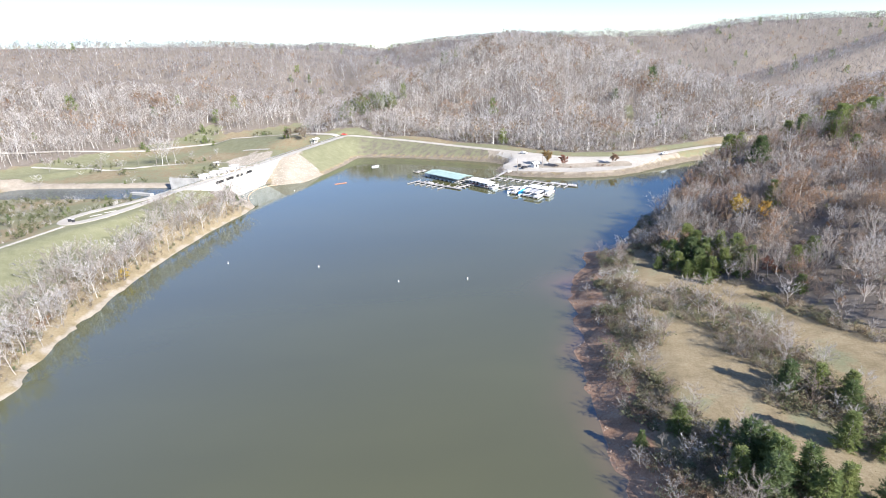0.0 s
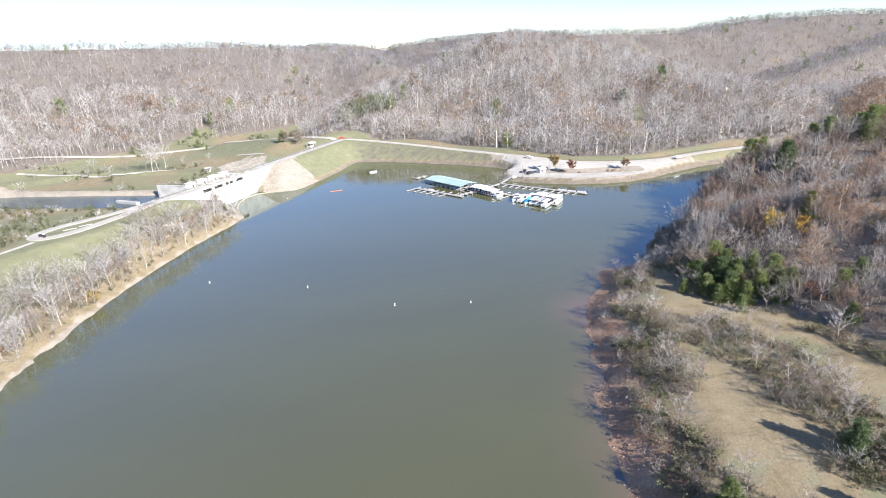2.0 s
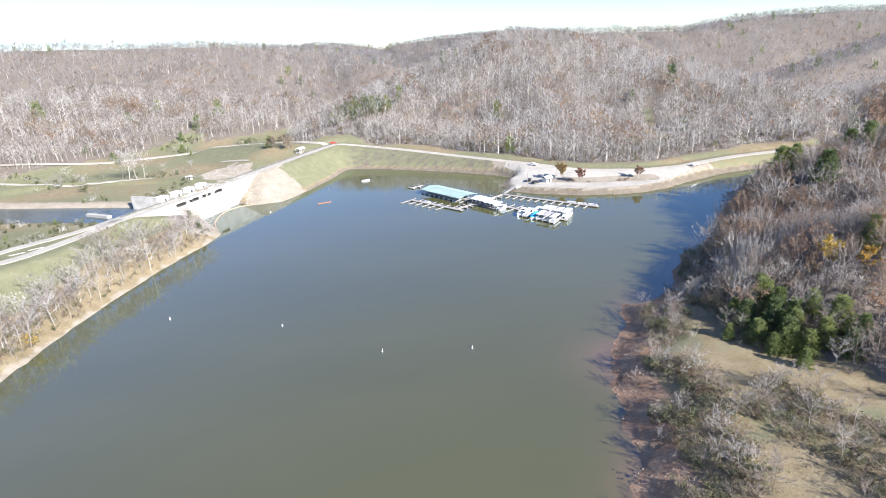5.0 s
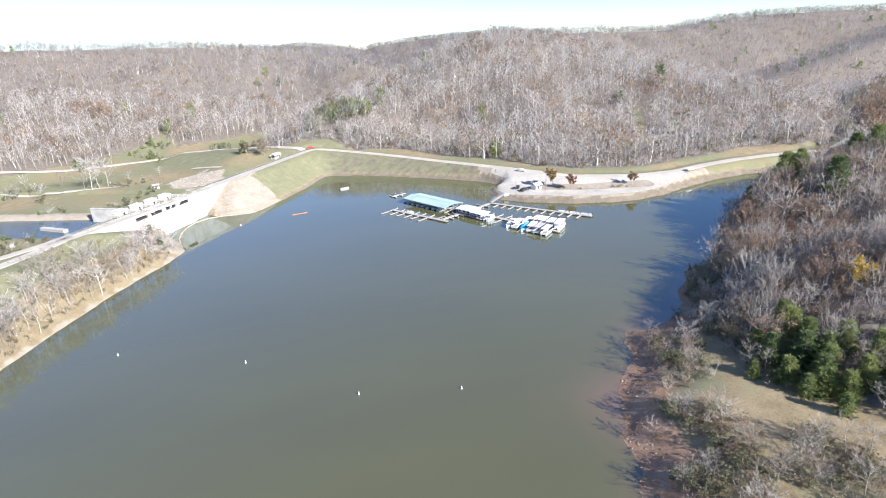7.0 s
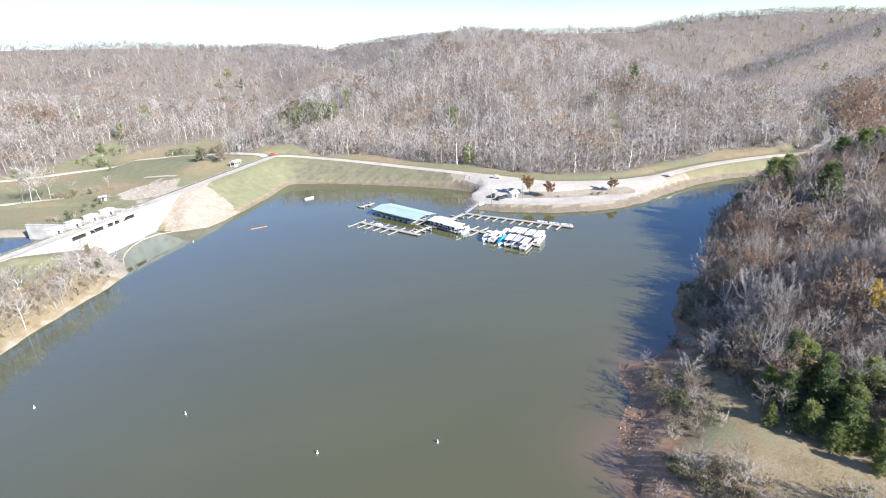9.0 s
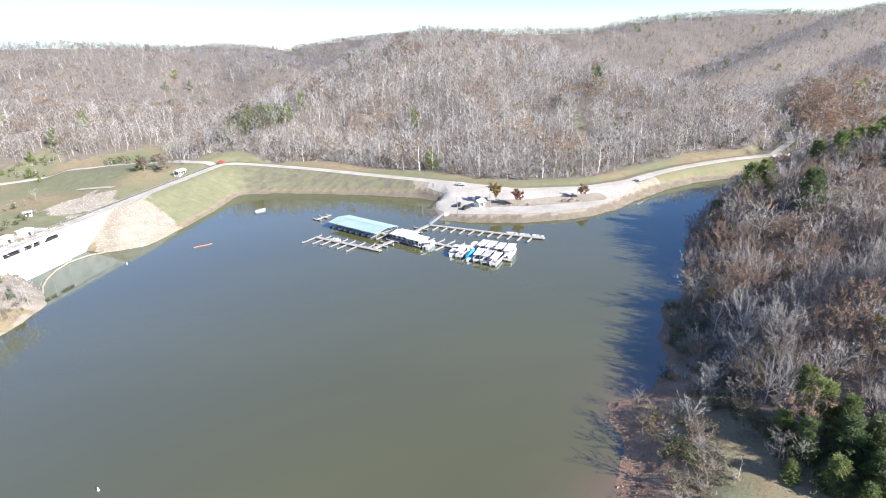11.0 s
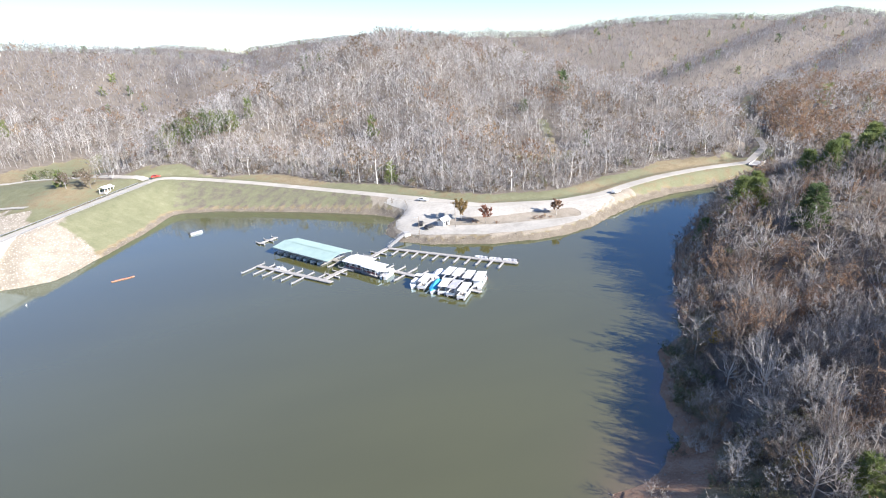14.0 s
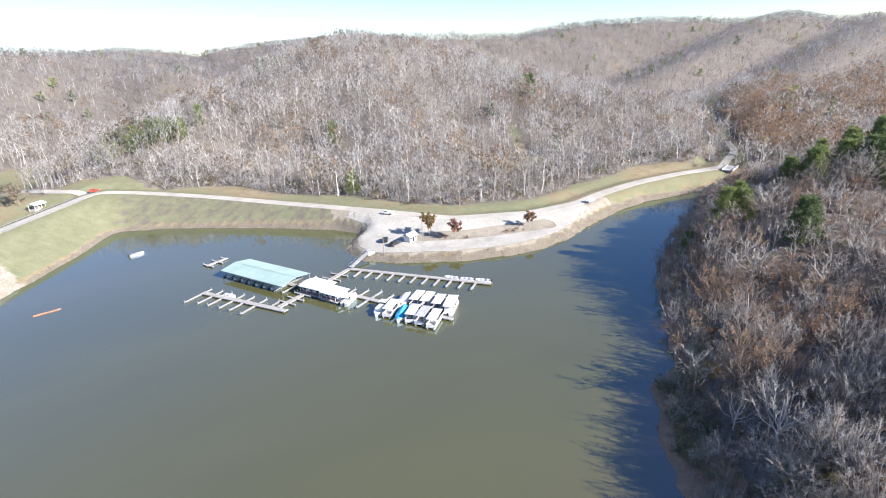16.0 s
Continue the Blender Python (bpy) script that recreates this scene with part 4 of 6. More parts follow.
def build_pines():
    bench = [(89, 146, 7), (75, 134, 4), (86, 130, 7), (82, 127, 6), (89, 125, 7), (94, 128, 8), (103, 118, 7), (98, 108, 5), (71, 74, 6.5), (76, 73, 6), (41, 67, 3.5), (48, 68, 6), (54, 59, 8), (56, 58, 7),
             (50, 55, 7), (56, 55, 8), (59, 53, 7.5), (70, 59, 7), (86, 140, 9), (80, 141, 6), (80, 137, 7.5), (87, 137, 8), (84, 129, 7), (80, 127, 5), (85, 124, 6.5), (82, 121, 4.5), (83, 126, 6), (91, 121, 6.5),
             (79, 131, 6), (84, 134, 8), (62, 50, 7), (53, 52, 8), (58, 49, 7), (66, 47, 7), (74, 56, 6.5), (79, 70, 6), (88, 133, 7), (92, 134, 7), (96, 124, 6), (77, 67, 6), (52, 62, 6)]
    hill = [(152, 232, 13), (142, 234, 8), (160, 234, 12), (156, 229, 10), (187, 233, 13), (225, 258, 12), (185, 239, 11), (220, 245, 14), (190, 216, 13), (228, 250, 13), (232, 244, 14), (214, 240, 13), (206, 236, 13),
            (212, 250, 12), (200, 226, 13), (238, 240, 14), (210, 228, 13), (195, 240, 11), (222, 236, 14), (232, 234, 14), (244, 248, 13), (236, 256, 12), (205, 244, 12), (199, 232, 13), (118, 150, 9), (132, 168, 8), (110, 121, 7)]
    at, tall = np.array([p[:2] for p in bench + hill]), np.array([p[2] for p in bench + hill])
    protos = [plant_thing("pine_tree", t, (BARK, NEEDLE), ("trunk", "crown"), 0.15 + 0.25 * i, "green pine with shaggy uneven tiers of needles", "tree", "pines on the east bank") for i, t in enumerate(NEAR_PINE)]
    set_out(protos, at, tall, 5)


def build_bench():
    """The strip along the stony edge, and the thicket in the meadow."""
    def strip(x, y):
        z, sd = terrain(x, y)
        de = seg_dist(x, y, EAST_SHORE)[0]
        up = inside(x, y, HILL_FOOT + [(900, 260), (900, -300)])
        clump = ripple(x, y, 17, 25)
        edge = (sd > 6.5 + 2.5 * ripple(x, y, 9, 44)) & (sd < 17 + 3 * clump) & (clump > -0.5)
        thick = seg_dist(x, y, [(72, 111), (75, 99), (76, 87), (75, 76), (76, 67), (81, 60)])[0] < 7 + 2.0 * clump
        south = (y < 66) & (x < 62 - 0.2 * (66 - y)) & (sd > 4)
        rim = ~up & (seg_dist(x, y, HILL_FOOT)[0] < 4) & (clump > 0)
        return (de < 90) & (y < 166) & (x > 34) & (x < 140) & (edge | thick | south | rim)
    x, y, rs = scatter(34, 140, -20, 166, 1.4, strip, 31)
    planted("bank_bushes", np.column_stack([x, y, rs.uniform(0.7, 2.5, len(x))]), [(BARE_BUSHES, (DARKBARK, BRUSHTWIG), 0.42), (BUSHES, (DARKBARK, SHRUB), 0.43), (BUSHES, (DARKBARK, DRYLEAF), 0.15)], "tangled grey and green bushes along the bank", "bushes", 32)
    x, y, rs = scatter(34, 140, -20, 166, 3.3, strip, 33)
    n = min(len(x), 240)
    pick = rs.permutation(len(x))[:n]
    tall = rs.uniform(2.8, 6.8, n) * np.where(terrain(x[pick], y[pick])[1] < 9.5, 0.6, 1)
    protos = [plant_thing("bare_sapling", t, (DARKBARK, DARKTWIG), ("trunk", "crown"), 0.35 + 0.12 * i, "pale slender leafless tree among bushes on the bank", "tree", "bare trees along the east shore") for i, t in enumerate(NEAR[:5])]
    set_out(protos, np.column_stack([x, y])[pick], tall, 34)
    bright = [((104.5, 146), 8.5, "golden_tree", GOLD, "young tree in golden autumn leaf"), ((96, 117), 5, "red_tree", CRIMSON, "small maple in dull red leaf"),
              ((87, 153), 4, "orange_tree", GOLD, "small tree with orange autumn leaves"), ((104, 187), 5, "golden_tree", GOLD, "small tree in yellow autumn leaf"), ((109, 140), 7, "orange_tree", GOLD, "tree with thin orange autumn leaves")]
    for i, ((x, y), h, name, mat, label) in enumerate(bright):
        p = plant_thing(name, bare_tree(300 + i, 5, 10, 22, 60, 420, leaf=0.055, spread=0.28), (BARK, TWIG, mat), ("trunk", "twigs", "crown"), 0.3 + 0.1 * i, label, "tree", "")
        set_out([p], np.array([(x, y)]), [h], 40 + i)
    pale = plant_thing("dead_tree", bare_tree(333, 6, 11, 26, 260, twig_w=0.005, spread=0.26, stout=0.014), (BARK, BARK), ("trunk", "crown"), 0.98, "pale dead tree leaning over the shore", "tree", "")
    set_out([pale], np.array([(98.5, 186.5)]), [10.5], 49)

    def meadow(x, y):
        z = zones(x, y)
        return (z[1] > 0.5) & (terrain(x, y)[1] > 5) & (x > 34) & ~inside(x, y, HILL_FOOT + [(900, 260), (900, -300)]) & (seg_dist(x, y, EAST_SHORE)[0] < 90)
    x, y, rs = scatter(36, 140, 30, 165, 0.72, meadow, 35)
    tuft = [[(np.concatenate([spikes(np.random.RandomState(s), np.random.RandomState(s).normal(0, 0.5, (7, 3)) * [1, 1, 0], unit(np.random.RandomState(s + 9).normal(0, 0.5, (7, 3)) + [0, 0, 0.9]), 0.9, 0.22)[0]]), np.arange(21).reshape(7, 3))] for s in range(4)]
    planted("meadow_grass", np.column_stack([x, y, rs.uniform(0.12, 0.38, len(x))]), [(tuft, (GRASS,), 1)], "short dry tufts of meadow grass", "grass", 36)


def build_west_bank():
    def strip(x, y):
        z, sd = terrain(x, y)
        dc = seg_dist(x, y, CREST)[0]
        clump = ripple(x, y, 22, 27)
        return (x < -60) & (y < 270) & (sd > 1.7) & (sd < np.where(y > 175, 13.5, 19) + 3 * clump) & (dc > 13) & (seg_dist(x, y, WEST_SHORE)[0] < 30) & inside(x, y, LAKESIDE) & (np.hypot(x + 76, y - 266) > 11)
    x, y, rs = scatter(-140, -66, 55, 272, 3.0, strip, 51)
    rs2 = np.random.RandomState(52)
    pick = rs2.permutation(len(x))
    n = min(290, len(x))
    protos = [plant_thing("shore_tree", t, (BARK, TWIG) if i % 3 else (DARKBARK, DARKTWIG), ("trunk", "crown"), 0.2 + 0.1 * i, "pale leafless tree on the low west bank", "tree", "bare trees on the west bank") for i, t in enumerate(bare_tree(s + 200, 5, 12, 30, 400, twig_w=0.006, twig_l=0.115, spread=0.32, stout=0.0095) for s in range(8))]
    near = np.column_stack([x, y])[pick]
    set_out(protos, near[:n], rs2.uniform(5, 9.5, n), 53)
    if len(x) > n:
        planted("shore_woods", np.column_stack([near[n:], rs2.uniform(4, 9, len(x) - n)]), [(MID, (BARK, TWIG), 1)], "leafless trees on the low west bank", "woods", 54)
    x, y, rs = scatter(-140, -66, 55, 276, 1.9, strip, 55)
    planted("west_bushes", np.column_stack([x, y, rs.uniform(0.6, 2.0, len(x))]), [(LIGHT_BARE, (BARK, BRUSHTWIG), 0.6), (LIGHT_BUSH, (BARK, SHRUB), 0.22), (LIGHT_BUSH, (BARK, DRYLEAF), 0.17), (LIGHT_BUSH, (BARK, GOLD), 0.01)], "brown brushwood along the west shore", "bushes", 56)
    at = np.array([(-90, 166), (-96, 132), (-95, 196), (-78, 255), (-84, 262)])
    green = [plant_thing("evergreen_shrub", t, (BARK, m), ("stems", "crown"), 0.4, lab, "shrub", "") for t, m, lab in (
        (BUSHES[0], GOLD, "bush in yellow autumn leaf on the west bank"), (BUSHES[1], RUSSET, "bush with russet leaves on the west bank"), (BUSHES[2], SHRUB, "olive-green bush on the west bank"),
        (conifer(402, 5, 500, 0.07, 0.2), NEEDLE, "small dark juniper by the spillway"), (conifer(403, 5, 500, 0.07, 0.2), NEEDLE, "small dark juniper near the point"))]
    for i, g in enumerate(green):
        set_out([g], at[i:i + 1], [3.6], 57 + i)


def build_downstream():
    def scrub(x, y):
        dr = seg_dist(x, y, RIVER)[0]
        dc = seg_dist(x, y, CREST)[0]
        z = zones(x, y)
        clump = ripple(x, y, 38, 29)
        south = (y < 345 + 0.12 * (x + 150)) & (clump > -0.5)
        north = (dr > 22) & (dr < 80) & (clump > 0.75) | (seg_dist(x, y, [(-270, 408), (-205, 388), (-128, 396)])[0] < 5) & (clump > -0.4)
        edge = (z[5] < 0.5) & (seg_dist(x, y, [(-330, 410), (-250, 440), (-160, 490), (-110, 500)])[0] < 24) & (clump > 0.3)
        return ~inside(x, y, LAKESIDE) & (dc > 24) & (dr > 19) & (z[5] < 0.5) & (x < -95) & (south | north | edge)
    x, y, rs = scatter(-420, -95, 150, 520, 4.5, scrub, 61)
    planted("valley_scrub", np.column_stack([x, y, rs.uniform(1.2, 3.6, len(x))]), [(LIGHT_BUSH, (BARK, SCRUB), 0.66), (LIGHT_BARE, (BARK, TWIG), 0.29), (MID_PINE, (BARK, NEEDLE), 0.07)], "olive scrub on the flats below the dam", "bushes", 62)
    at = np.array([(-166, 384), (-163, 387), (-169, 382), (-160, 391), (-190, 375), (-205, 378), (-150, 398), (-212, 400), (-240, 380), (-135, 405), (-230, 350), (-186, 392)])
    protos = [plant_thing("field_tree", t, (BARK, TWIG), ("trunk", "crown"), 0.85 + 0.03 * i, "white-trunked leafless tree in the field below the dam", "tree", "bare trees below the dam") for i, t in enumerate(NEAR[:4])]
    set_out(protos, at, [18, 17, 15, 16, 9, 10, 7, 8, 10, 6, 9, 11], 63)
    pines = np.array([(-165, 470), (-205, 445), (-198, 437), (-152, 452), (-230, 458), (-300, 428), (-282, 440), (-118, 478), (-85, 418), (-178, 506)])
    protos = [plant_thing("field_pine", t, (BARK, NEEDLE), ("trunk", "crown"), 0.3, "dark single pine at the edge of the field", "tree", "pines below the dam") for t in MID_PINE[:2]]
    set_out(protos, pines, [7, 6, 5, 4, 5, 6, 6, 5, 9, 8], 64)
    a = [plant_thing("oak_tree", t, (BARK, TWIG, DRYLEAF), ("trunk", "twigs", "crown"), 0.75, "spreading oak with withered brown leaves by the overlook", "tree", "oaks by the overlook") for t in (fan_tree(700, 10, 5, 500, 620, 0.05), fan_tree(701, 10, 5, 500, 620, 0.05))]
    set_out(a, np.array([(-70, 411), (-82, 415), (-76, 420)]), [10, 9, 8], 65)
    # dark pines and scrub on the cut slope of the central hill
    x, y, rs = scatter(-60, 12, 450, 510, 4.5, lambda x, y: np.hypot((x + 26) / 26, (y - 481) / 15) < 1, 66)
    planted("slope_pines", np.column_stack([x, y, rs.uniform(6, 11, len(x))]), [(MID_PINE, (BARK, NEEDLE), 1)], "clump of dark pines on the hillside", "trees", 67)


GRASS = tinted("dry_grass", [(0.0, (0.15, 0.12, 0.065)), (0.5, (0.225, 0.185, 0.105)), (0.85, (0.29, 0.25, 0.15)), (1.0, (0.20, 0.20, 0.10))])
build_east_hill()
build_pines()
build_bench()
build_west_bank()
build_downstream()


# ---- roads, the parking place, stones ----
def ribbon(name, line, width, mat, label, category, lift=0.09, step_m=2.0):
    """A road with thickness that follows the ground."""
    pts = []
    for p, q in zip(line[:-1], line[1:]):
        n = max(1, int(math.hypot(q[0] - p[0], q[1] - p[1]) / step_m))
        pts += [(p[0] + (q[0] - p[0]) * i / n, p[1] + (q[1] - p[1]) * i / n) for i in range(n)]
    pts.append((line[-1][0], line[-1][1]))
    pts = np.array(pts)
    for _ in range(6):
        pts[1:-1] = (pts[:-2] + 2 * pts[1:-1] + pts[2:]) / 4
    d = np.gradient(pts, axis=0)
    d /= np.linalg.norm(d, axis=1)[:, None]
    side = np.column_stack([-d[:, 1], d[:, 0]]) * width / 2
    rows = [pts + side * k for k in (1.06, 1, 0.5, 0, -0.5, -1, -1.06)]
    zs = [height(r[:, 0], r[:, 1]) for r in rows]
    mid = np.max(zs[1:-1], axis=0)
    zz = [mid - 0.4] + [np.maximum(z, mid - 0.12) + lift for z in zs[1:-1]] + [mid - 0.4]
    v = np.concatenate([np.column_stack([r, z]) for r, z in zip(rows, zz)])
    n = len(pts)
    f = [(k * n + i, k * n + i + 1, (k + 1) * n + i + 1, (k + 1) * n + i) for k in range(6) for i in range(n - 1)]
    return tagged(new(name, mesh_of(name, v, f, [mat])), label, category, kind="structure")


LOOP = [(-103.5, 247), (-106.5, 231), (-110.5, 219), (-114.5, 208.5), (-119.5, 201.5), (-124, 198.5), (-128.3, 202), (-129.3, 208), (-127, 214.5), (-122, 221), (-115.8, 228), (-110, 237), (-104.2, 249)]


def draped(name, depth, x0, x1, y0, y1, gap, mat, label, category, lift=0.07):
    """A thin layer lying on the ground wherever depth(x, y) is positive, its rim drawn to where depth is nil."""
    x, y = np.meshgrid(np.arange(x0, x1, gap), np.arange(y0, y1, gap))
    idx = np.arange(x.size).reshape(x.shape)
    on = depth(x[:-1, :-1] + gap / 2, y[:-1, :-1] + gap / 2) > 0
    f = np.stack([idx[:-1, :-1], idx[:-1, 1:], idx[1:, 1:], idx[1:, :-1]], -1)[on]
    used, inv, count = np.unique(f, return_inverse=True, return_counts=True)
    x, y = x.ravel()[used], y.ravel()[used]
    rim = count < 4
    for _ in range(2):
        g = depth(x, y)
        gx, gy = (depth(x + 0.05, y) - g) / 0.05, (depth(x, y + 0.05) - g) / 0.05
        k = np.where(rim, np.clip(g, -gap, gap) / np.maximum(gx * gx + gy * gy, 0.3), 0)
        x, y = x - k * gx, y - k * gy
    v = np.column_stack([x, y, height(x, y) + lift])
    return tagged(new(name, mesh_of(name, v, inv.reshape(-1, 4), [mat], smooth=True)), label, category, kind="structure")


ribbon("road", [(-104, 244, 12)] + CREST[2:16], 5.2, ROAD, "pale asphalt road along the dam crest and shore", "road")
ribbon("road", [(240, 314), (275, 338), (292, 359)], 3.6, ROAD, "narrow asphalt road up the side valley", "road")
ribbon("road", [(-420, 360), (-290, 408), (-248, 426), (-203, 440), (-158, 468), (-113, 470), (-80, 440), (-55, 420), (-42, 414)], 5.0, ROAD, "pale road skirting the field below the dam", "road")
ribbon("road", LOOP, 4.6, ROAD, "pale turning loop at the end of the dam road", "road", lift=0.13)
ribbon("path", [(-124, 197), (-131, 177), (-150, 128), (-175, 64)], 1.6, GRAVEL, "pale track along the grassy dam crest", "path")
ribbon("path", [(-257, 390), (-237, 391), (-209, 386), (-183, 384), (-153, 388)], 2.6, GRAVEL, "pale farm track across the field", "path")
ribbon("path", [(-117, 413), (-106, 407), (-95, 400)], 2.6, GRAVEL, "pale gravel patch on the grass slope", "path")


def lot_area(x, y):
    sd = seg_dist(x, y, NORTH_SHORE)[0] * np.where(inside(x, y, LAKE_RING), -1, 1)
    dc = seg_dist(x, y, CREST)[0]
    island = seg_dist(x, y, [(80, 299), (98, 292), (128, 287.5)])[0] - 3.6
    lake = np.where(inside(x, y, LAKESIDE), dc - 2.7, 2.7 - dc)
    return np.min([sd - 3.6, lake, island, 152 - x, 34 - sd], axis=0)


draped("parking_place", lot_area, 56, 156, 268, 335, 1.0, GRAVEL, "pale gravel parking place on the tongue of land", "parking place")


def boulders(name, x, y, size, mat, label, seed):
    """Loose angular stones, half sunk in the ground."""
    rs = np.random.RandomState(seed)
    n = len(x)
    o = np.array([(1, 0, 0), (0, 1, 0), (-1, 0, 0), (0, -1, 0), (0, 0, 1), (0, 0, -1)], float)
    tri = np.array([(0, 1, 4), (1, 2, 4), (2, 3, 4), (3, 0, 4), (1, 0, 5), (2, 1, 5), (3, 2, 5), (0, 3, 5)])
    v = o[None] * rs.uniform(0.55, 1.2, (n, 6, 1)) + rs.normal(0, 0.12, (n, 6, 3))
    a = rs.uniform(0, 6.3, n)
    c, s = np.cos(a)[:, None], np.sin(a)[:, None]
    v = np.stack([v[..., 0] * c - v[..., 1] * s, v[..., 0] * s + v[..., 1] * c, v[..., 2] * 0.7], -1) * (size * rs.uniform(0.5, 1.3, n))[:, None, None]
    v += np.column_stack([x, y, height(x, y)])[:, None, :]
    f = (tri[None] + (np.arange(n) * 6)[:, None, None]).reshape(-1, 3)
    return tagged(new(name, mesh_of(name, v.reshape(-1, 3), f, [mat])), label, "stones", kind="stuff")


def north_bank(x, y):
    z, sd = terrain(x, y)
    near = seg_dist(x, y, NORTH_SHORE)[0] < seg_dist(x, y, EAST_SHORE)[0]
    return near & (sd > -0.8) & (sd < np.where(x < 57, 2.0, 2.6)) & (x > -56)


x, y, _r = scatter(-60, 235, 262, 384, 0.8, north_bank, 71)
boulders("riprap", x, y, 0.33, STONE, "grey-brown broken stone armouring the shore", 72)
x, y, _r = scatter(-110, -38, 270, 345, 1.05, lambda x, y: (zones(x, y)[4] > 0.6) & (terrain(x, y)[1] > -0.5), 73)
boulders("riprap", x, y, 0.30, PALESTONE, "pale broken stone heaped beside the spillway", 74)
x, y, _r = scatter(-130, -84, 364, 408, 1.2, lambda x, y: (zones(x, y)[4] > 0.6) & ~inside(x, y, LAKESIDE), 75)
boulders("riprap", x, y, 0.34, PALESTONE, "pale broken stone on the downstream slope", 76)
x, y, _r = scatter(34, 110, 20, 215, 1.5, lambda x, y: (terrain(x, y)[1] > -1) & (terrain(x, y)[1] < 5.5 + 1.5 * ripple(x, y, 10, 33)) & (seg_dist(x, y, EAST_SHORE)[0] < 8), 77)
boulders("shore_stones", x, y, 0.27, REDSTONE, "small reddish stones on the muddy shore", 78)


# ---- the spillway ----
def box(bm, x0, x1, y0, y1, z0, z1, bevel=0.0, m=None):
    """A box, its upright and top edges eased a little."""
    r = bmesh.ops.create_cube(bm, size=1.0, matrix=Matrix.Translation(((x0 + x1) / 2, (y0 + y1) / 2, (z0 + z1) / 2)) @ Matrix.Diagonal((x1 - x0, y1 - y0, z1 - z0, 1)))
    if bevel:
        es = {e for v in r["verts"] for e in v.link_edges}
        out = bmesh.ops.bevel(bm, geom=list(es), offset=bevel, segments=1, affect="EDGES")
        vs = {v for f in out["faces"] for v in f.verts} | {v for v in r["verts"] if v.is_valid}
    else:
        vs = set(r["verts"])
    if m is not None:
        bmesh.ops.transform(bm, matrix=m, verts=list(vs))
    return vs


def boxed(*dims, bevel=0.0):
    bm = bmesh.new()
    box(bm, *dims, bevel=bevel)
    return bm


def rod(bm, p, q, r, sides=6, r2=None):
    p, q = Vector(p), Vector(q)
    d = q - p
    m = Matrix.Translation((p + q) / 2) @ d.to_track_quat("Z", "Y").to_matrix().to_4x4()
    bmesh.ops.create_cone(bm, cap_ends=True, segments=sides, radius1=r, radius2=r if r2 is None else r2, depth=d.length, matrix=m)


def rods(*runs, r=0.04, sides=6):
    bm = bmesh.new()
    for p, q in runs:
        rod(bm, p, q, r, sides)
    return bm


def prism(ring, z0, z1):
    """A closed outline in plan, raised from z0 to z1."""
    bm = bmesh.new()
    lo, hi = [bm.verts.new((x, y, z0)) for x, y in ring], [bm.verts.new((x, y, z1)) for x, y in ring]
    bm.faces.new(lo[::-1]), bm.faces.new(hi)
    for i in range(len(ring)):
        j = (i + 1) % len(ring)
        bm.faces.new((lo[i], lo[j], hi[j], hi[i]))
    bmesh.ops.recalc_face_normals(bm, faces=bm.faces[:])
    return bm


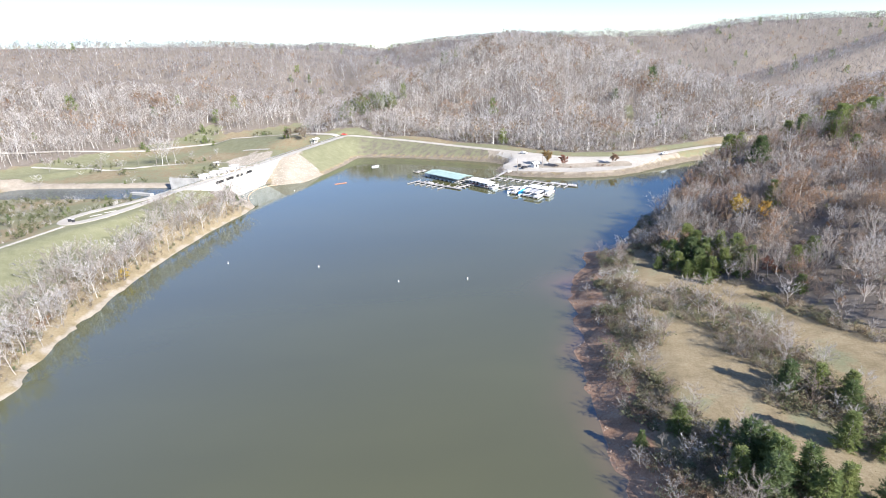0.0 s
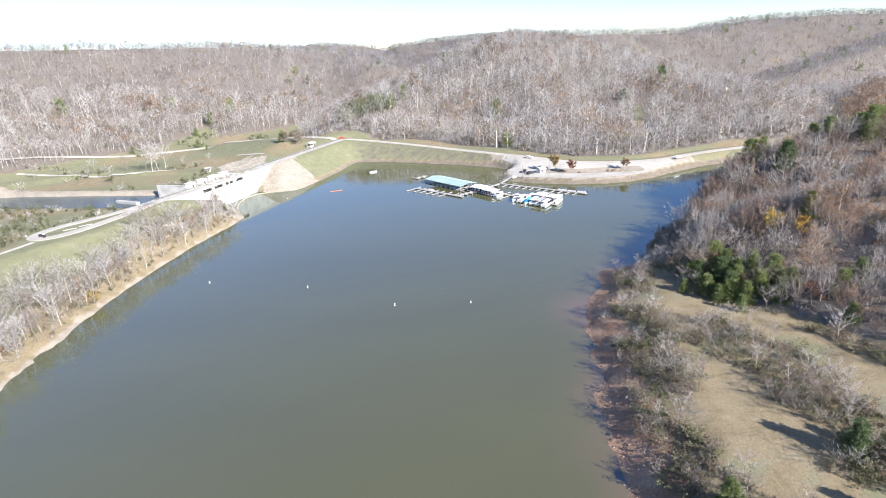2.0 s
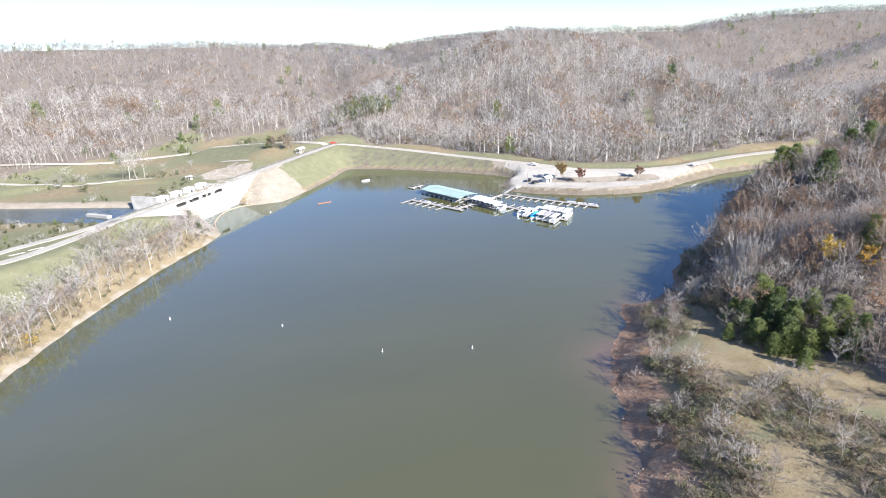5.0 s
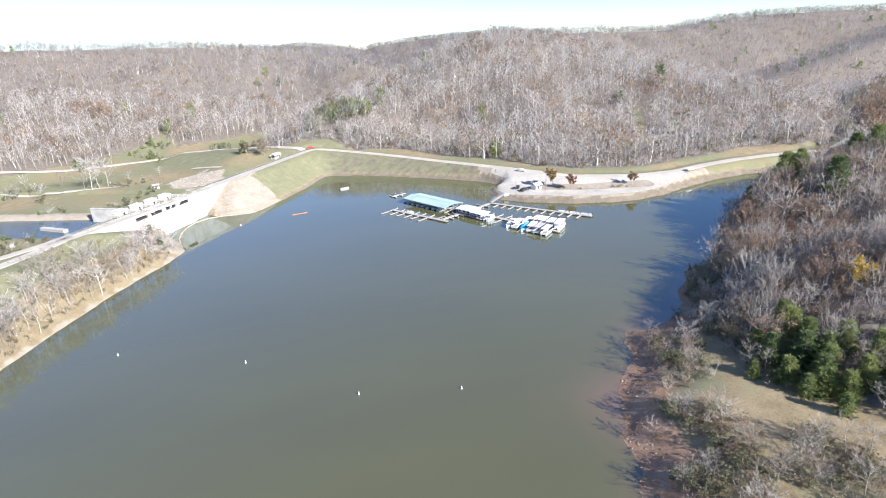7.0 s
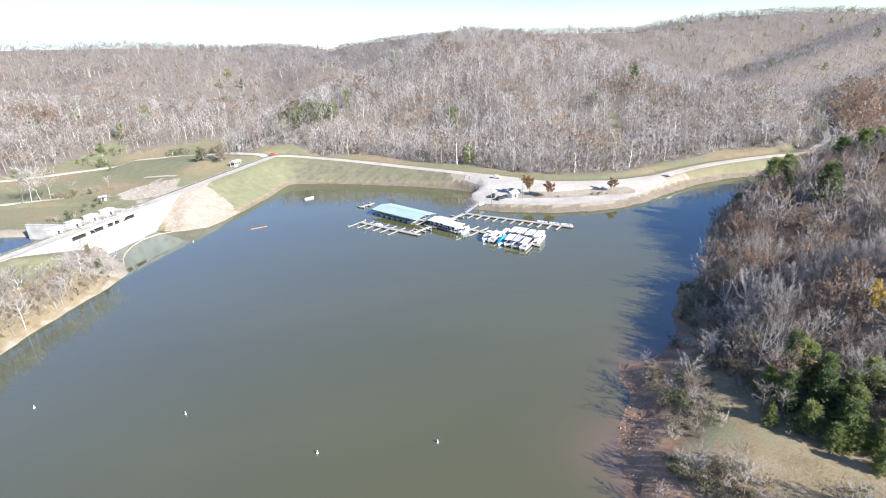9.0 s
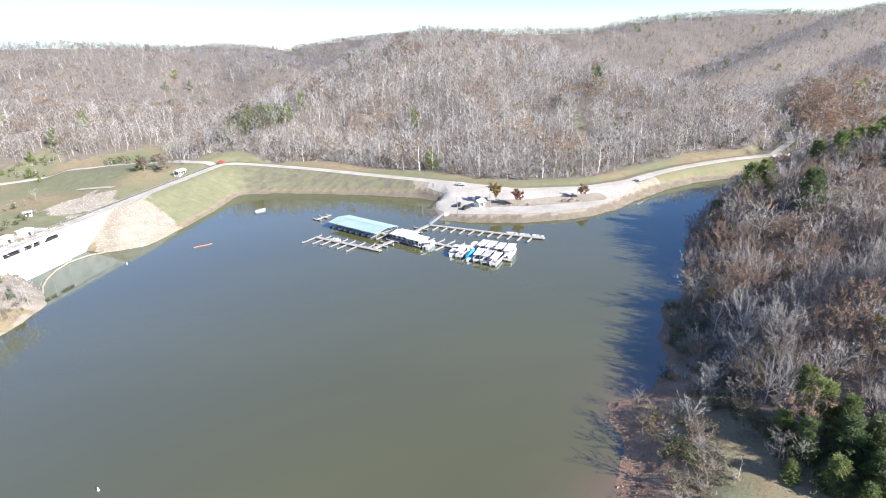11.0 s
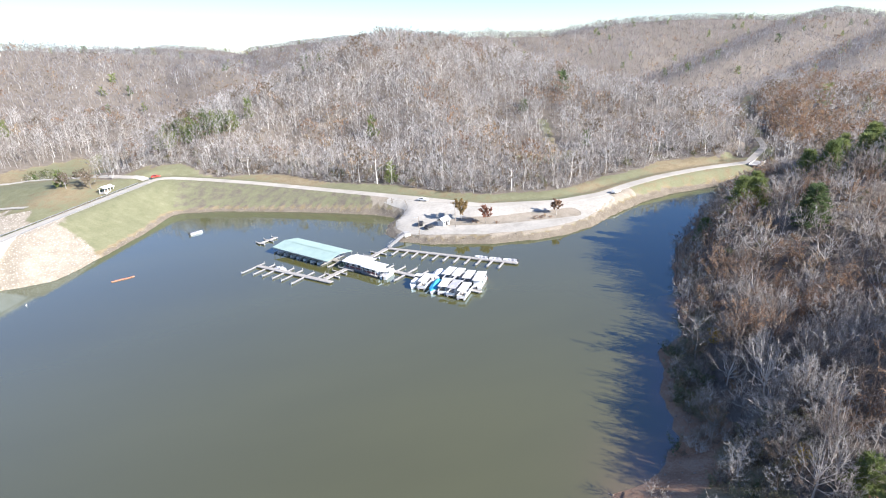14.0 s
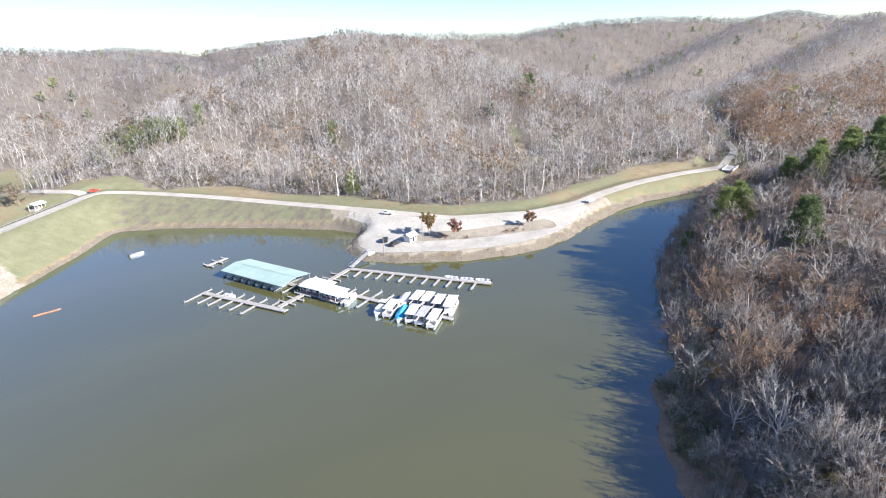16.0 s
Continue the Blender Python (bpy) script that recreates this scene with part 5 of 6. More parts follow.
def build_spillway():
    """Local x runs along the dam towards the north end, local y downstream; the origin lies on the axis at water level."""
    root = new("spillway")
    root.matrix_basis = pose(-96.2, 264, 0, rz=math.degrees(math.atan2(0.932, 0.362)))
    tagged(root, "white concrete spillway with four gate houses across the dam", "spillway")
    # four bays from 6 to 38; plain wall on both sides
    part("south_wall", boxed(-24, 5.5, -2.2, 2.4, -6, 11.05, bevel=0.12), CONCRETE, root)
    part("north_wall", boxed(38.5, 66, -2.2, 2.4, -6, 11.05, bevel=0.12), CONCRETE, root)
    part("sill", boxed(5.5, 38.5, -3.4, 7, -6, 1.3, bevel=0.15), CONCRETE, root, "low concrete ledge at the waterline")
    for i in range(5):
        x = 6 + 8 * i
        pier = part("pier", boxed(x - 0.9, x + 0.9, -2.5, 9, -6, 10.6, bevel=0.2), CONCRETE, root)
        part("pier_cap", boxed(x - 1.1, x + 1.1, 3.2, 8.4, 10.6, 12.3, bevel=0.1), CONCRETE, pier)
    for i in range(4):
        x = 6 + 8 * i
        gate = part("gate", boxed(x + 0.9, x + 7.1, -2.3, -1.8, 1.0, 9.3), CONCRETE, root, "pale ribbed steel crest gate")
        for k in range(5):
            part("rib", boxed(x + 0.95, x + 7.05, -2.38, -2.302, 1.6 + 1.6 * k, 1.8 + 1.6 * k), CONCRETE, gate)
        # solid near-black block: the shade inside the open slot, given as colour
        part("gate_recess", boxed(x + 1.1, x + 6.9, -2.1, 3.0, 9.3, 10.1), DARK, root)
        house = part("gate_house", boxed(x - 0.2, x + 3.8, 3.8, 6.8, 10.6, 13.9, bevel=0.15), PALE, root, "white gate hoist house")
        part("house_roof", boxed(x - 0.45, x + 4.05, 3.55, 7.05, 13.9, 14.15, bevel=0.05), PALE, house)
        part("house_door", boxed(x + 1.4, x + 2.4, 3.72, 3.8, 10.9, 13.0), DARK, house)
        part("louvre", boxed(x + 2.9, x + 3.8, 3.74, 3.8, 12.2, 13.2), STEEL, house)
    part("deck", boxed(-24, 66, -2.5, 2.9, 10.7, 11.35, bevel=0.05), CONCRETE, root, "concrete roadway deck along the top")
    for y in (-2.4, 2.8):
        part("parapet", boxed(-24, 66, y - 0.12, y + 0.12, 11.35, 11.75, bevel=0.03), CONCRETE, root)
        for i in range(30):
            part("post", rods(((-23.5 + 3 * i, y, 11.7), (-23.5 + 3 * i, y, 12.5)), r=0.05), STEEL, root)
        part("rail", rods(((-24, y, 12.5), (66, y, 12.5)), ((-24, y, 12.1), (66, y, 12.1)), r=0.045), STEEL, root)
    for x in (-8, 2, 42, 50):
        part("joint", boxed(x - 0.06, x + 0.06, -2.215, -2.2, 0, 11.0), STEEL, root)


def low_wall(p, q, thick, z0, z1, label):
    d = Vector((q[0] - p[0], q[1] - p[1], 0))
    root = new("training_wall")
    root.matrix_basis = Matrix.Translation((p[0], p[1], 0)) @ pose(0, 0, 0, rz=math.degrees(math.atan2(d.y, d.x)))
    part("wall", boxed(0, d.length, -thick / 2, thick / 2, z0, z1, bevel=0.08), CONCRETE, root)
    part("coping", boxed(-0.1, d.length + 0.1, -thick / 2 - 0.12, thick / 2 + 0.12, z1, z1 + 0.3, bevel=0.05), CONCRETE, root)
    n = int(d.length / 4)
    part("rail", rods(*[((k * 4 + 0.5, 0, z1 + 0.3), (k * 4 + 0.5, 0, z1 + 1.3)) for k in range(n)], ((0, 0, z1 + 1.3), (d.length, 0, z1 + 1.3)), r=0.04), STEEL, root)
    tagged(root, label, "wall", "walls of the stilling basin")


build_spillway()
low_wall((-94, 309), (-138, 326), 1.4, -10, 3.2, "white concrete training wall beside the outlet basin")
low_wall((-108, 268), (-128, 284), 1.4, -10, 2.0, "white concrete training wall on the near side of the basin")
low_wall((-158, 318), (-143, 310), 2.2, -9, -2.4, "low white concrete wall in the outlet channel")


def guard_rail():
    root = new("guard_rail")
    tagged(root, "white guard rail along the dam road", "guard rail")
    def along(k):
        p, q = np.array(CREST[1][:2]), np.array(CREST[2][:2])
        return p + (q - p) * k
    for k0, k1 in ((0.62, 0.97),):
        for side in (-2.9, 2.9):
            n = 26
            pts = [along(k0 + (k1 - k0) * i / n) + np.array([0.932, -0.362]) * side for i in range(n + 1)]
            zs = height(np.array([p[0] for p in pts]), np.array([p[1] for p in pts]))
            for p, z in zip(pts, zs):
                part("post", rods(((p[0], p[1], z - 0.2), (p[0], p[1], z + 0.75)), r=0.06), STEEL, root)
            for (p, z), (q, w) in zip(list(zip(pts, zs))[:-1], list(zip(pts, zs))[1:]):
                part("beam", rods(((p[0], p[1], z + 0.62), (q[0], q[1], w + 0.62)), r=0.09, sides=4), STEEL, root)


guard_rail()


def float_line(name, pts, r, mat, label, gap):
    """A chain of long floats on the water."""
    root = new(name)
    tagged(root, label, "boom")
    n = len(pts)
    for i in range(n - 1):
        p, q = Vector((*pts[i], 0.05)), Vector((*pts[i + 1], 0.05))
        d = (q - p).normalized()
        bm = bmesh.new()
        rod(bm, p + d * gap, q - d * gap, r, 8)
        f = part("float", bm, mat, root)
        bm = bmesh.new()
        rod(bm, q - d * (gap + 0.1), q + d * (gap + 0.1), r * 0.3, 5)
        part("coupling", bm, STEEL, root)


_b = [(-75.5, 266), (-78, 272), (-79.6, 279), (-80.2, 287), (-79, 295), (-75, 300.5), (-69, 303), (-62, 304)]
float_line("log_boom", [(_b[i][0] + (_b[i + 1][0] - _b[i][0]) * k, _b[i][1] + (_b[i + 1][1] - _b[i][1]) * k) for i in range(len(_b) - 1) for k in (0, 0.5)] + [_b[-1]], 0.28, BOOM,
           "weathered float boom curving across the spillway approach", 0.15)
float_line("floating_boom", [(-36 + 0.9 * i, 294.6 + 0.35 * i + 0.15 * math.sin(i)) for i in range(8)], 0.3, ORANGE, "short loose orange float line on the water", 0.05)


def buoy_mesh(bm):
    prof = [(0.0, -0.5), (0.32, -0.45), (0.42, -0.1), (0.42, 0.15), (0.24, 0.35), (0.2, 1.0), (0.1, 1.15), (0.0, 1.18)]
    rings = []
    for r, z in prof:
        rings.append([bm.verts.new((max(r, 0.001) * math.cos(a * math.pi / 6), max(r, 0.001) * math.sin(a * math.pi / 6), z)) for a in range(12)])
    for a, b in zip(rings[:-1], rings[1:]):
        for k in range(12):
            bm.faces.new((a[k], a[(k + 1) % 12], b[(k + 1) % 12], b[k]))
    bmesh.ops.recalc_face_normals(bm, faces=bm.faces[:])


def build_buoys():
    root = new("buoy")
    bm = bmesh.new()
    buoy_mesh(bm)
    part("float", bm, HULL, root)
    part("band", rods(((0, 0, 0.72), (0, 0, 0.84)), r=0.225, sides=12), ORANGE, root)
    tagged(root, "white marker buoy with an orange band floating on the lake", "buoy", "marker buoys")
    spots = [(-60.2, 177.5), (-27.1, 167.6), (0, 150), (21.3, 148), (-56.5, 285)]
    root.matrix_basis = pose(*spots[0], 0) @ Matrix.Diagonal((0.5, 0.5, 0.55, 1))
    for i, p in enumerate(spots[1:]):
        copy_thing(root, pose(*p, 0, 3 * i, 2, 40 * i)).scale = (0.5, 0.5, 0.55)


build_buoys()


# ---- the marina ----
def flat_to(p, q):
    """The pose at p with local x towards q, on the water, and the distance."""
    return pose(p[0], p[1], 0, rz=math.degrees(math.atan2(q[1] - p[1], q[0] - p[0]))), math.hypot(q[0] - p[0], q[1] - p[1])


def dock(p, q, width, fingers, label, posts=True, name="floating_dock"):
    """A floating walkway from p to q. fingers: (where along it, left reach, right reach, width)."""
    m, n = flat_to(p, q)
    width *= 0.85
    fingers = [(at, left, right, w * 0.72) for at, left, right, w in fingers]
    root = new(name)
    root.matrix_basis = m
    deck = part("deck", boxed(0, n, -width / 2, width / 2, 0.36, 0.52, bevel=0.02), DECK, root)
    bm = bmesh.new()
    for k in range(int(n / 1.2)):
        box(bm, 0.6 + k * 1.2 - 0.02, 0.6 + k * 1.2 + 0.02, -width / 2 + 0.05, width / 2 - 0.05, 0.52, 0.535)
    part("batten", bm, WOOD, deck)
    for k in range(max(1, int(n / 4))):
        part("float", boxed(k * 4 + 0.5, min(k * 4 + 3.4, n - 0.1), -width / 2 + 0.1, width / 2 - 0.1, -0.25, 0.355, bevel=0.06), FLOATS, root)
    for s in (-1, 1):
        part("fascia", boxed(0, n, s * (width / 2 + 0.035) - 0.03, s * (width / 2 + 0.035) + 0.03, 0.25, 0.54), DECK, root)
    for at, left, right, w in fingers:
        for s, reach in ((1, left), (-1, right)):
            if not reach:
                continue
            y0, y1 = sorted((s * (width / 2 + 0.07), s * (width / 2 + reach)))
            f = part("finger", boxed(at - w / 2, at + w / 2, y0, y1, 0.34, 0.5, bevel=0.02), DECK, root)
            part("float", boxed(at - w / 2 + 0.08, at + w / 2 - 0.08, y0 + 0.5, y1 - 0.2, -0.25, 0.335, bevel=0.05), FLOATS, f)
            if posts:
                yy = s * (width / 2 + reach - 0.15)
                part("mooring_post", rods(((at, yy, -1.5), (at, yy, 1.1)), r=0.07, sides=8), STEEL, f)
    return tagged(root, label, "dock", "floating docks of the marina")


dock((54, 286), (89.5, 254.2), 1.7, [(4.6 + 3.85 * i, 0, 4.9, 0.9) for i in range(11)], "long grey floating dock with finger piers on one side")
dock((9.5, 288.5), (31.8, 263.6), 1.8, [(0.5, 2.2, 6.2, 0.8), (5, 2.6, 5.2, 0.8), (9, 2.6, 5.0, 0.8), (13.6, 3.0, 5.0, 0.8), (17.6, 3.0, 5.0, 0.8), (22.4, 3.2, 5.4, 0.9), (27, 3.2, 0, 0.8)],
     "grey floating dock with short finger piers on both sides")
dock((30, 267.2), (41, 275.2), 1.6, [(3.2, 2.6, 2.6, 0.8), (6.2, 2.6, 2.8, 0.8), (9.2, 3.0, 2.6, 0.8)], "short floating walkway leading to the store")
dock((44.5, 278.0), (54, 286.2), 1.6, [(3.5, 3.0, 2.8, 0.8), (7.2, 2.8, 2.8, 0.8)], "short floating walkway with cross fingers")
dock((47.5, 269.5), (62.5, 250.0), 1.7, [(3.2, 3.0, 0, 0.8), (7.2, 4.2, 0, 0.8), (11.4, 5.0, 5.2, 0.9), (16, 4.6, 0, 0.9)], "floating dock leading from the store to moored boats")
dock((62.5, 250.0), (71, 238.6), 1.5, [], "floating dock between two rows of moored boats")
dock((9.8, 312.5), (16.5, 317.4), 1.1, [(0.6, 2.2, 2.4, 0.8), (4.4, 2.6, 2.4, 0.8), (7.6, 2.2, 0, 0.8)], "small floating platform beyond the covered slips")
dock((38.6, 282.8), (46, 276.5), 1.3, [(2.0, 4.0, 1.5, 0.8)], "floating link between covered slips and store")


def build_gangway():
    root = new("gangway")
    p, q = Vector((54.5, 286.8, 0.6)), Vector((62.4, 293.9, 2.4))
    d = (q - p).normalized()
    s = Vector((-d.y, d.x, 0)).normalized()
    bm = bmesh.new()
    vs = [bm.verts.new(v + s * k + Vector((0, 0, h))) for v in (p, q) for k in (-0.75, 0.75) for h in (0, -0.15)]
    bmesh.ops.convex_hull(bm, input=vs)
    part("walkway", bm, DECK, root)
    up = Vector((0, 0, 0.8))
    for k in (-0.75, 0.75):
        part("truss", rods((p + s * k + up, q + s * k + up), (p + s * k, q + s * k), *[(p + (q - p) * (i / 6) + s * k, p + (q - p) * (min(i + 1, 6) / 6) + s * k + up) for i in range(6)],
                           *[(p + (q - p) * (i / 6) + s * k, p + (q - p) * (i / 6) + s * k + up) for i in range(7)], r=0.03, sides=5), STEEL, root)
    part("abutment", boxed(61.8, 64.2, 292.8, 295.6, 0.5, 2.5, bevel=0.08), CONCRETE, root)
    tagged(root, "steel truss gangway sloping from shore to dock", "gangway")


build_gangway()


def build_covered_slips():
    """Teal-roofed boat shed; local x along the ridge."""
    root = new("covered_slips")
    m, n = flat_to((15.6, 299.8), (32.2, 277.4))
    root.matrix_basis = m
    n, w = 28.0, 10.2
    bm = bmesh.new()
    prof = [(-0.6, 2.45), (w / 2, 3.35), (w + 0.6, 2.45)]
    top = [[bm.verts.new((x, y, z)) for y, z in prof] for x in (-0.5, n + 0.5)]
    low = [[bm.verts.new((x, y, z - 0.12)) for y, z in prof] for x in (-0.5, n + 0.5)]
    for k in range(2):
        bm.faces.new((top[0][k], top[1][k], top[1][k + 1], top[0][k + 1]))
        bm.faces.new((low[0][k + 1], low[1][k + 1], low[1][k], low[0][k]))
        bm.faces.new((top[0][k], top[0][k + 1], low[0][k + 1], low[0][k]))
        bm.faces.new((top[1][k + 1], top[1][k], low[1][k], low[1][k + 1]))
    for k in (0, 2):
        bm.faces.new((top[0][k], low[0][k], low[1][k], top[1][k]))
    bmesh.ops.recalc_face_normals(bm, faces=bm.faces[:])
    roof = part("roof", bm, ROOF_TEAL, root, "pale teal ribbed metal roof")
    for i in range(29):
        bm = bmesh.new()
        for k in (0, 1):
            (y0, z0), (y1, z1) = prof[k], prof[k + 1]
            rod(bm, (i, y0, z0 + 0.02), (i, y1, z1 + 0.02), 0.035, 4)
        part("rib", bm, ROOF_TEAL, roof)
    part("ridge_cap", boxed(-0.5, n + 0.5, w / 2 - 0.25, w / 2 + 0.25, 3.32, 3.4), ROOF_TEAL, roof)
    for y in (-0.55, w + 0.55):
        part("eave_beam", boxed(-0.4, n + 0.4, y - 0.06, y + 0.06, 2.05, 2.33), STEEL, root)
    part("walkway", boxed(0, n, w / 2 - 0.8, w / 2 + 0.8, 0.3, 0.5, bevel=0.02), DECK, root)
    for i in range(9):
        x = i * 3.5
        for y0, y1 in ((-0.5, w / 2 - 0.8), (w / 2 + 0.8, w + 0.5)):
            part("finger", boxed(x - 0.35, x + 0.35, y0, y1, 0.3, 0.46, bevel=0.02), DECK, root)
        for y in (-0.5, w / 2, w + 0.5):
            part("post", boxed(x - 0.07, x + 0.07, y - 0.07, y + 0.07, -1.0, 2.34 if y != w / 2 else 3.2), STEEL, root)
        part("rafter", rods(((x, -0.5, 2.28), (x, w / 2, 3.16)), ((x, w / 2, 3.16), (x, w + 0.5, 2.28)), r=0.06, sides=5), STEEL, root)
        part("float", boxed(x - 0.3, x + 0.3, -0.3, w + 0.3, -0.25, 0.29), FLOATS, root)
    tagged(root, "covered boat slips under a pale teal metal roof", "boat shed")
    return m


SHED = build_covered_slips()


def build_store(p, q, depth, tall, label, windows):
    """A flat-roofed floating cabin from p to q, with its depth to the left of that line."""
    m, n = flat_to(p, q)
    root = new("floating_store")
    root.matrix_basis = m
    part("pontoon", boxed(-0.6, n + 0.6, -0.9, depth + 0.6, -0.25, 0.5, bevel=0.05), FLOATS, root)
    part("deck", boxed(-0.7, n + 0.7, -1.0, depth + 0.7, 0.5, 0.6, bevel=0.02), DECK, root)
    part("wall", boxed(0, n, 0, depth, 0.6, tall, bevel=0.03), PALE, root)
    bm = bmesh.new()
    vs = [bm.verts.new(c) for c in ((-0.6, -0.9, tall), (n + 0.6, -0.9, tall), (n + 0.6, depth + 0.6, tall), (-0.6, depth + 0.6, tall),
                                    (-0.6, -0.9, tall + 0.18), (n + 0.6, -0.9, tall + 0.18), (n + 0.6, depth + 0.6, tall + 0.18), (-0.6, depth + 0.6, tall + 0.18),
                                    (-0.6, depth / 2, tall + 0.75), (n + 0.6, depth / 2, tall + 0.75))]
    for f in ((0, 3, 2, 1), (0, 1, 5, 4), (2, 3, 7, 6), (4, 5, 9, 8), (7, 8, 9, 6), (1, 2, 6, 9, 5), (3, 0, 4, 8, 7)):
        bm.faces.new([vs[i] for i in f])
    bmesh.ops.recalc_face_normals(bm, faces=bm.faces[:])
    part("roof", bm, HULL, root, "white low-pitched roof")
    for i in range(windows):
        x = (i + 0.5) * n / windows
        win = part("window", boxed(x - 0.75, x + 0.75, -0.05, 0.0, 1.3, 2.3), GLASS, root)
        part("frame", boxed(x - 0.82, x + 0.82, -0.04, -0.005, 2.3, 2.38), PALE, win)
    part("door", boxed(n * 0.5 - 0.45, n * 0.5 + 0.45, depth, depth + 0.05, 0.6, 2.6), DARK, root)
    part("skirt", boxed(0.02, n - 0.02, -0.03, 0.0, 0.6, 1.15), MAROON, root)
    for i in range(4):
        part("porch_post", boxed(i * n / 3 - 0.05, i * n / 3 + 0.05, -0.8, -0.7, 0.6, tall), PALE, root)
    tagged(root, label, "store", "floating cabins of the marina")


build_store((37.6, 274.6), (42.2, 268.6), 5.6, 2.5, "white floating store with a low white roof", 3)
build_store((42.6, 267.4), (45.8, 262.9), 4.2, 2.4, "smaller white floating cabin beside the store", 2)


def hull_mesh(n, w, deep, bow=0.35, flat=False):
    """An open hull's outer shell with deck, bow towards +x."""
    bm = bmesh.new()
    rows = []
    for i in range(9):
        k = i / 8
        half = w / 2 * (1 - max(0, (k - (1 - bow)) / bow) ** 2.2 * (0.4 if flat else 0.96))
        sheer = deep + 0.25 * deep * k * k
        x = -n / 2 + n * k
        rows.append([bm.verts.new(c) for c in ((x, -half, sheer), (x, -half * 0.86, 0.05), (x - 0.25 * k, 0, -0.22 + 0.25 * k ** 3), (x, half * 0.86, 0.05), (x, half, sheer))])
    for a, b in zip(rows[:-1], rows[1:]):
        for k in range(4):
            bm.faces.new((a[k], a[k + 1], b[k + 1], b[k]))
        bm.faces.new((a[4], a[0], b[0], b[4]))
    bm.faces.new(rows[0]), bm.faces.new(rows[-1][::-1])
    bmesh.ops.recalc_face_normals(bm, faces=bm.faces[:])
    return bm


def outboard(root, x):
    part("outboard_motor", boxed(x - 0.5, x, -0.25, 0.25, 0.15, 1.15, bevel=0.1), BLACK, root)


def pontoon_boat(label, top):
    """A pontoon boat with a canopy; bow towards +x."""
    root = new("pontoon_boat")
    for y in (-0.85, 0.85):
        bm = bmesh.new()
        rod(bm, (-3.4, y, 0.1), (2.9, y, 0.1), 0.32, 10)
        rod(bm, (2.9, y, 0.1), (3.6, y, 0.25), 0.32, 10, 0.05)
        part("pontoon", bm, STEEL, root)
    part("deck", boxed(-3.5, 3.4, -1.25, 1.25, 0.42, 0.54, bevel=0.03), DECK, root)
    for y in (-1.22, 1.22):
        part("side_panel", boxed(-3.3, 3.1, y - 0.03, y + 0.03, 0.6, 1.3, bevel=0.01), HULL, root)
    part("front_panel", boxed(3.08, 3.14, -1.2, 1.2, 0.6, 1.3), HULL, root)
    for y0, y1 in ((-1.15, -0.55), (0.55, 1.15)):
        part("bench", boxed(-3.0, 0.4, y0, y1, 0.54, 1.0, bevel=0.08), GREYCLOTH, root)
    part("helm", boxed(0.7, 1.3, 0.4, 1.1, 0.54, 1.45, bevel=0.08), HULL, root)
    bm = bmesh.new()
    box(bm, -3.4, 2.7, -1.32, 1.32, 2.42, 2.56, bevel=0.06)
    canopy = part("canopy", bm, top, root)
    for x in (-3.1, -0.3, 2.4):
        part("canopy_bow", rods(((x, -1.15, 0.6), (x, -1.15, 2.42)), ((x, 1.15, 0.6), (x, 1.15, 2.42)), ((x, -1.17, 2.4), (x, 1.17, 2.4)), r=0.03, sides=5), STEEL, root)
    outboard(root, -3.45)
    return tagged(root, label, "boat", "boats moored at the dock")


def houseboat(label):
    root = new("houseboat")
    part("hull", hull_mesh(8.6, 2.9, 0.75, 0.25, True), HULL, root)
    part("cabin", boxed(-3.4, 2.4, -1.25, 1.25, 0.7, 2.7, bevel=0.12), HULL, root)
    part("roof", boxed(-4.1, 3.0, -1.42, 1.42, 2.7, 2.86, bevel=0.06), HULL, root)
    for y in (-1.27, 1.27):
        for x in (-2.4, -0.6, 1.2):
            part("window", boxed(x - 0.6, x + 0.6, y - 0.02, y + 0.02, 1.5, 2.2), GLASS, root)
    part("trim", boxed(-4.2, 3.4, -1.47, 1.47, 0.5, 0.62), MAROON, root)
    part("rail", rods(((3.2, -1.2, 1.6), (3.2, 1.2, 1.6)), ((3.2, -1.2, 0.8), (3.2, -1.2, 1.6)), ((3.2, 1.2, 0.8), (3.2, 1.2, 1.6)), r=0.03), STEEL, root)
    outboard(root, -4.3)
    return tagged(root, label, "houseboat", "boats moored at the dock")


def cruiser(label):
    root = new("cruiser")
    part("hull", hull_mesh(7.0, 2.5, 0.95), HULL, root)
    part("cabin", boxed(-1.2, 1.9, -0.95, 0.95, 1.0, 1.85, bevel=0.2), HULL, root)
    part("windscreen", boxed(-1.35, -1.2, -0.9, 0.9, 1.5, 2.15), GLASS, root)
    part("hardtop", boxed(-2.9, -0.9, -1.05, 1.05, 2.3, 2.4, bevel=0.04), HULL, root)
    part("hardtop_post", rods(*[((x, y, 1.0), (x, y, 2.3)) for x in (-2.7, -1.1) for y in (-0.95, 0.95)], r=0.035), STEEL, root)
    part("cockpit", boxed(-3.2, -1.4, -0.95, 0.95, 0.95, 1.02), GREYCLOTH, root)
    outboard(root, -3.5)
    return tagged(root, label, "boat", "boats moored at the dock")


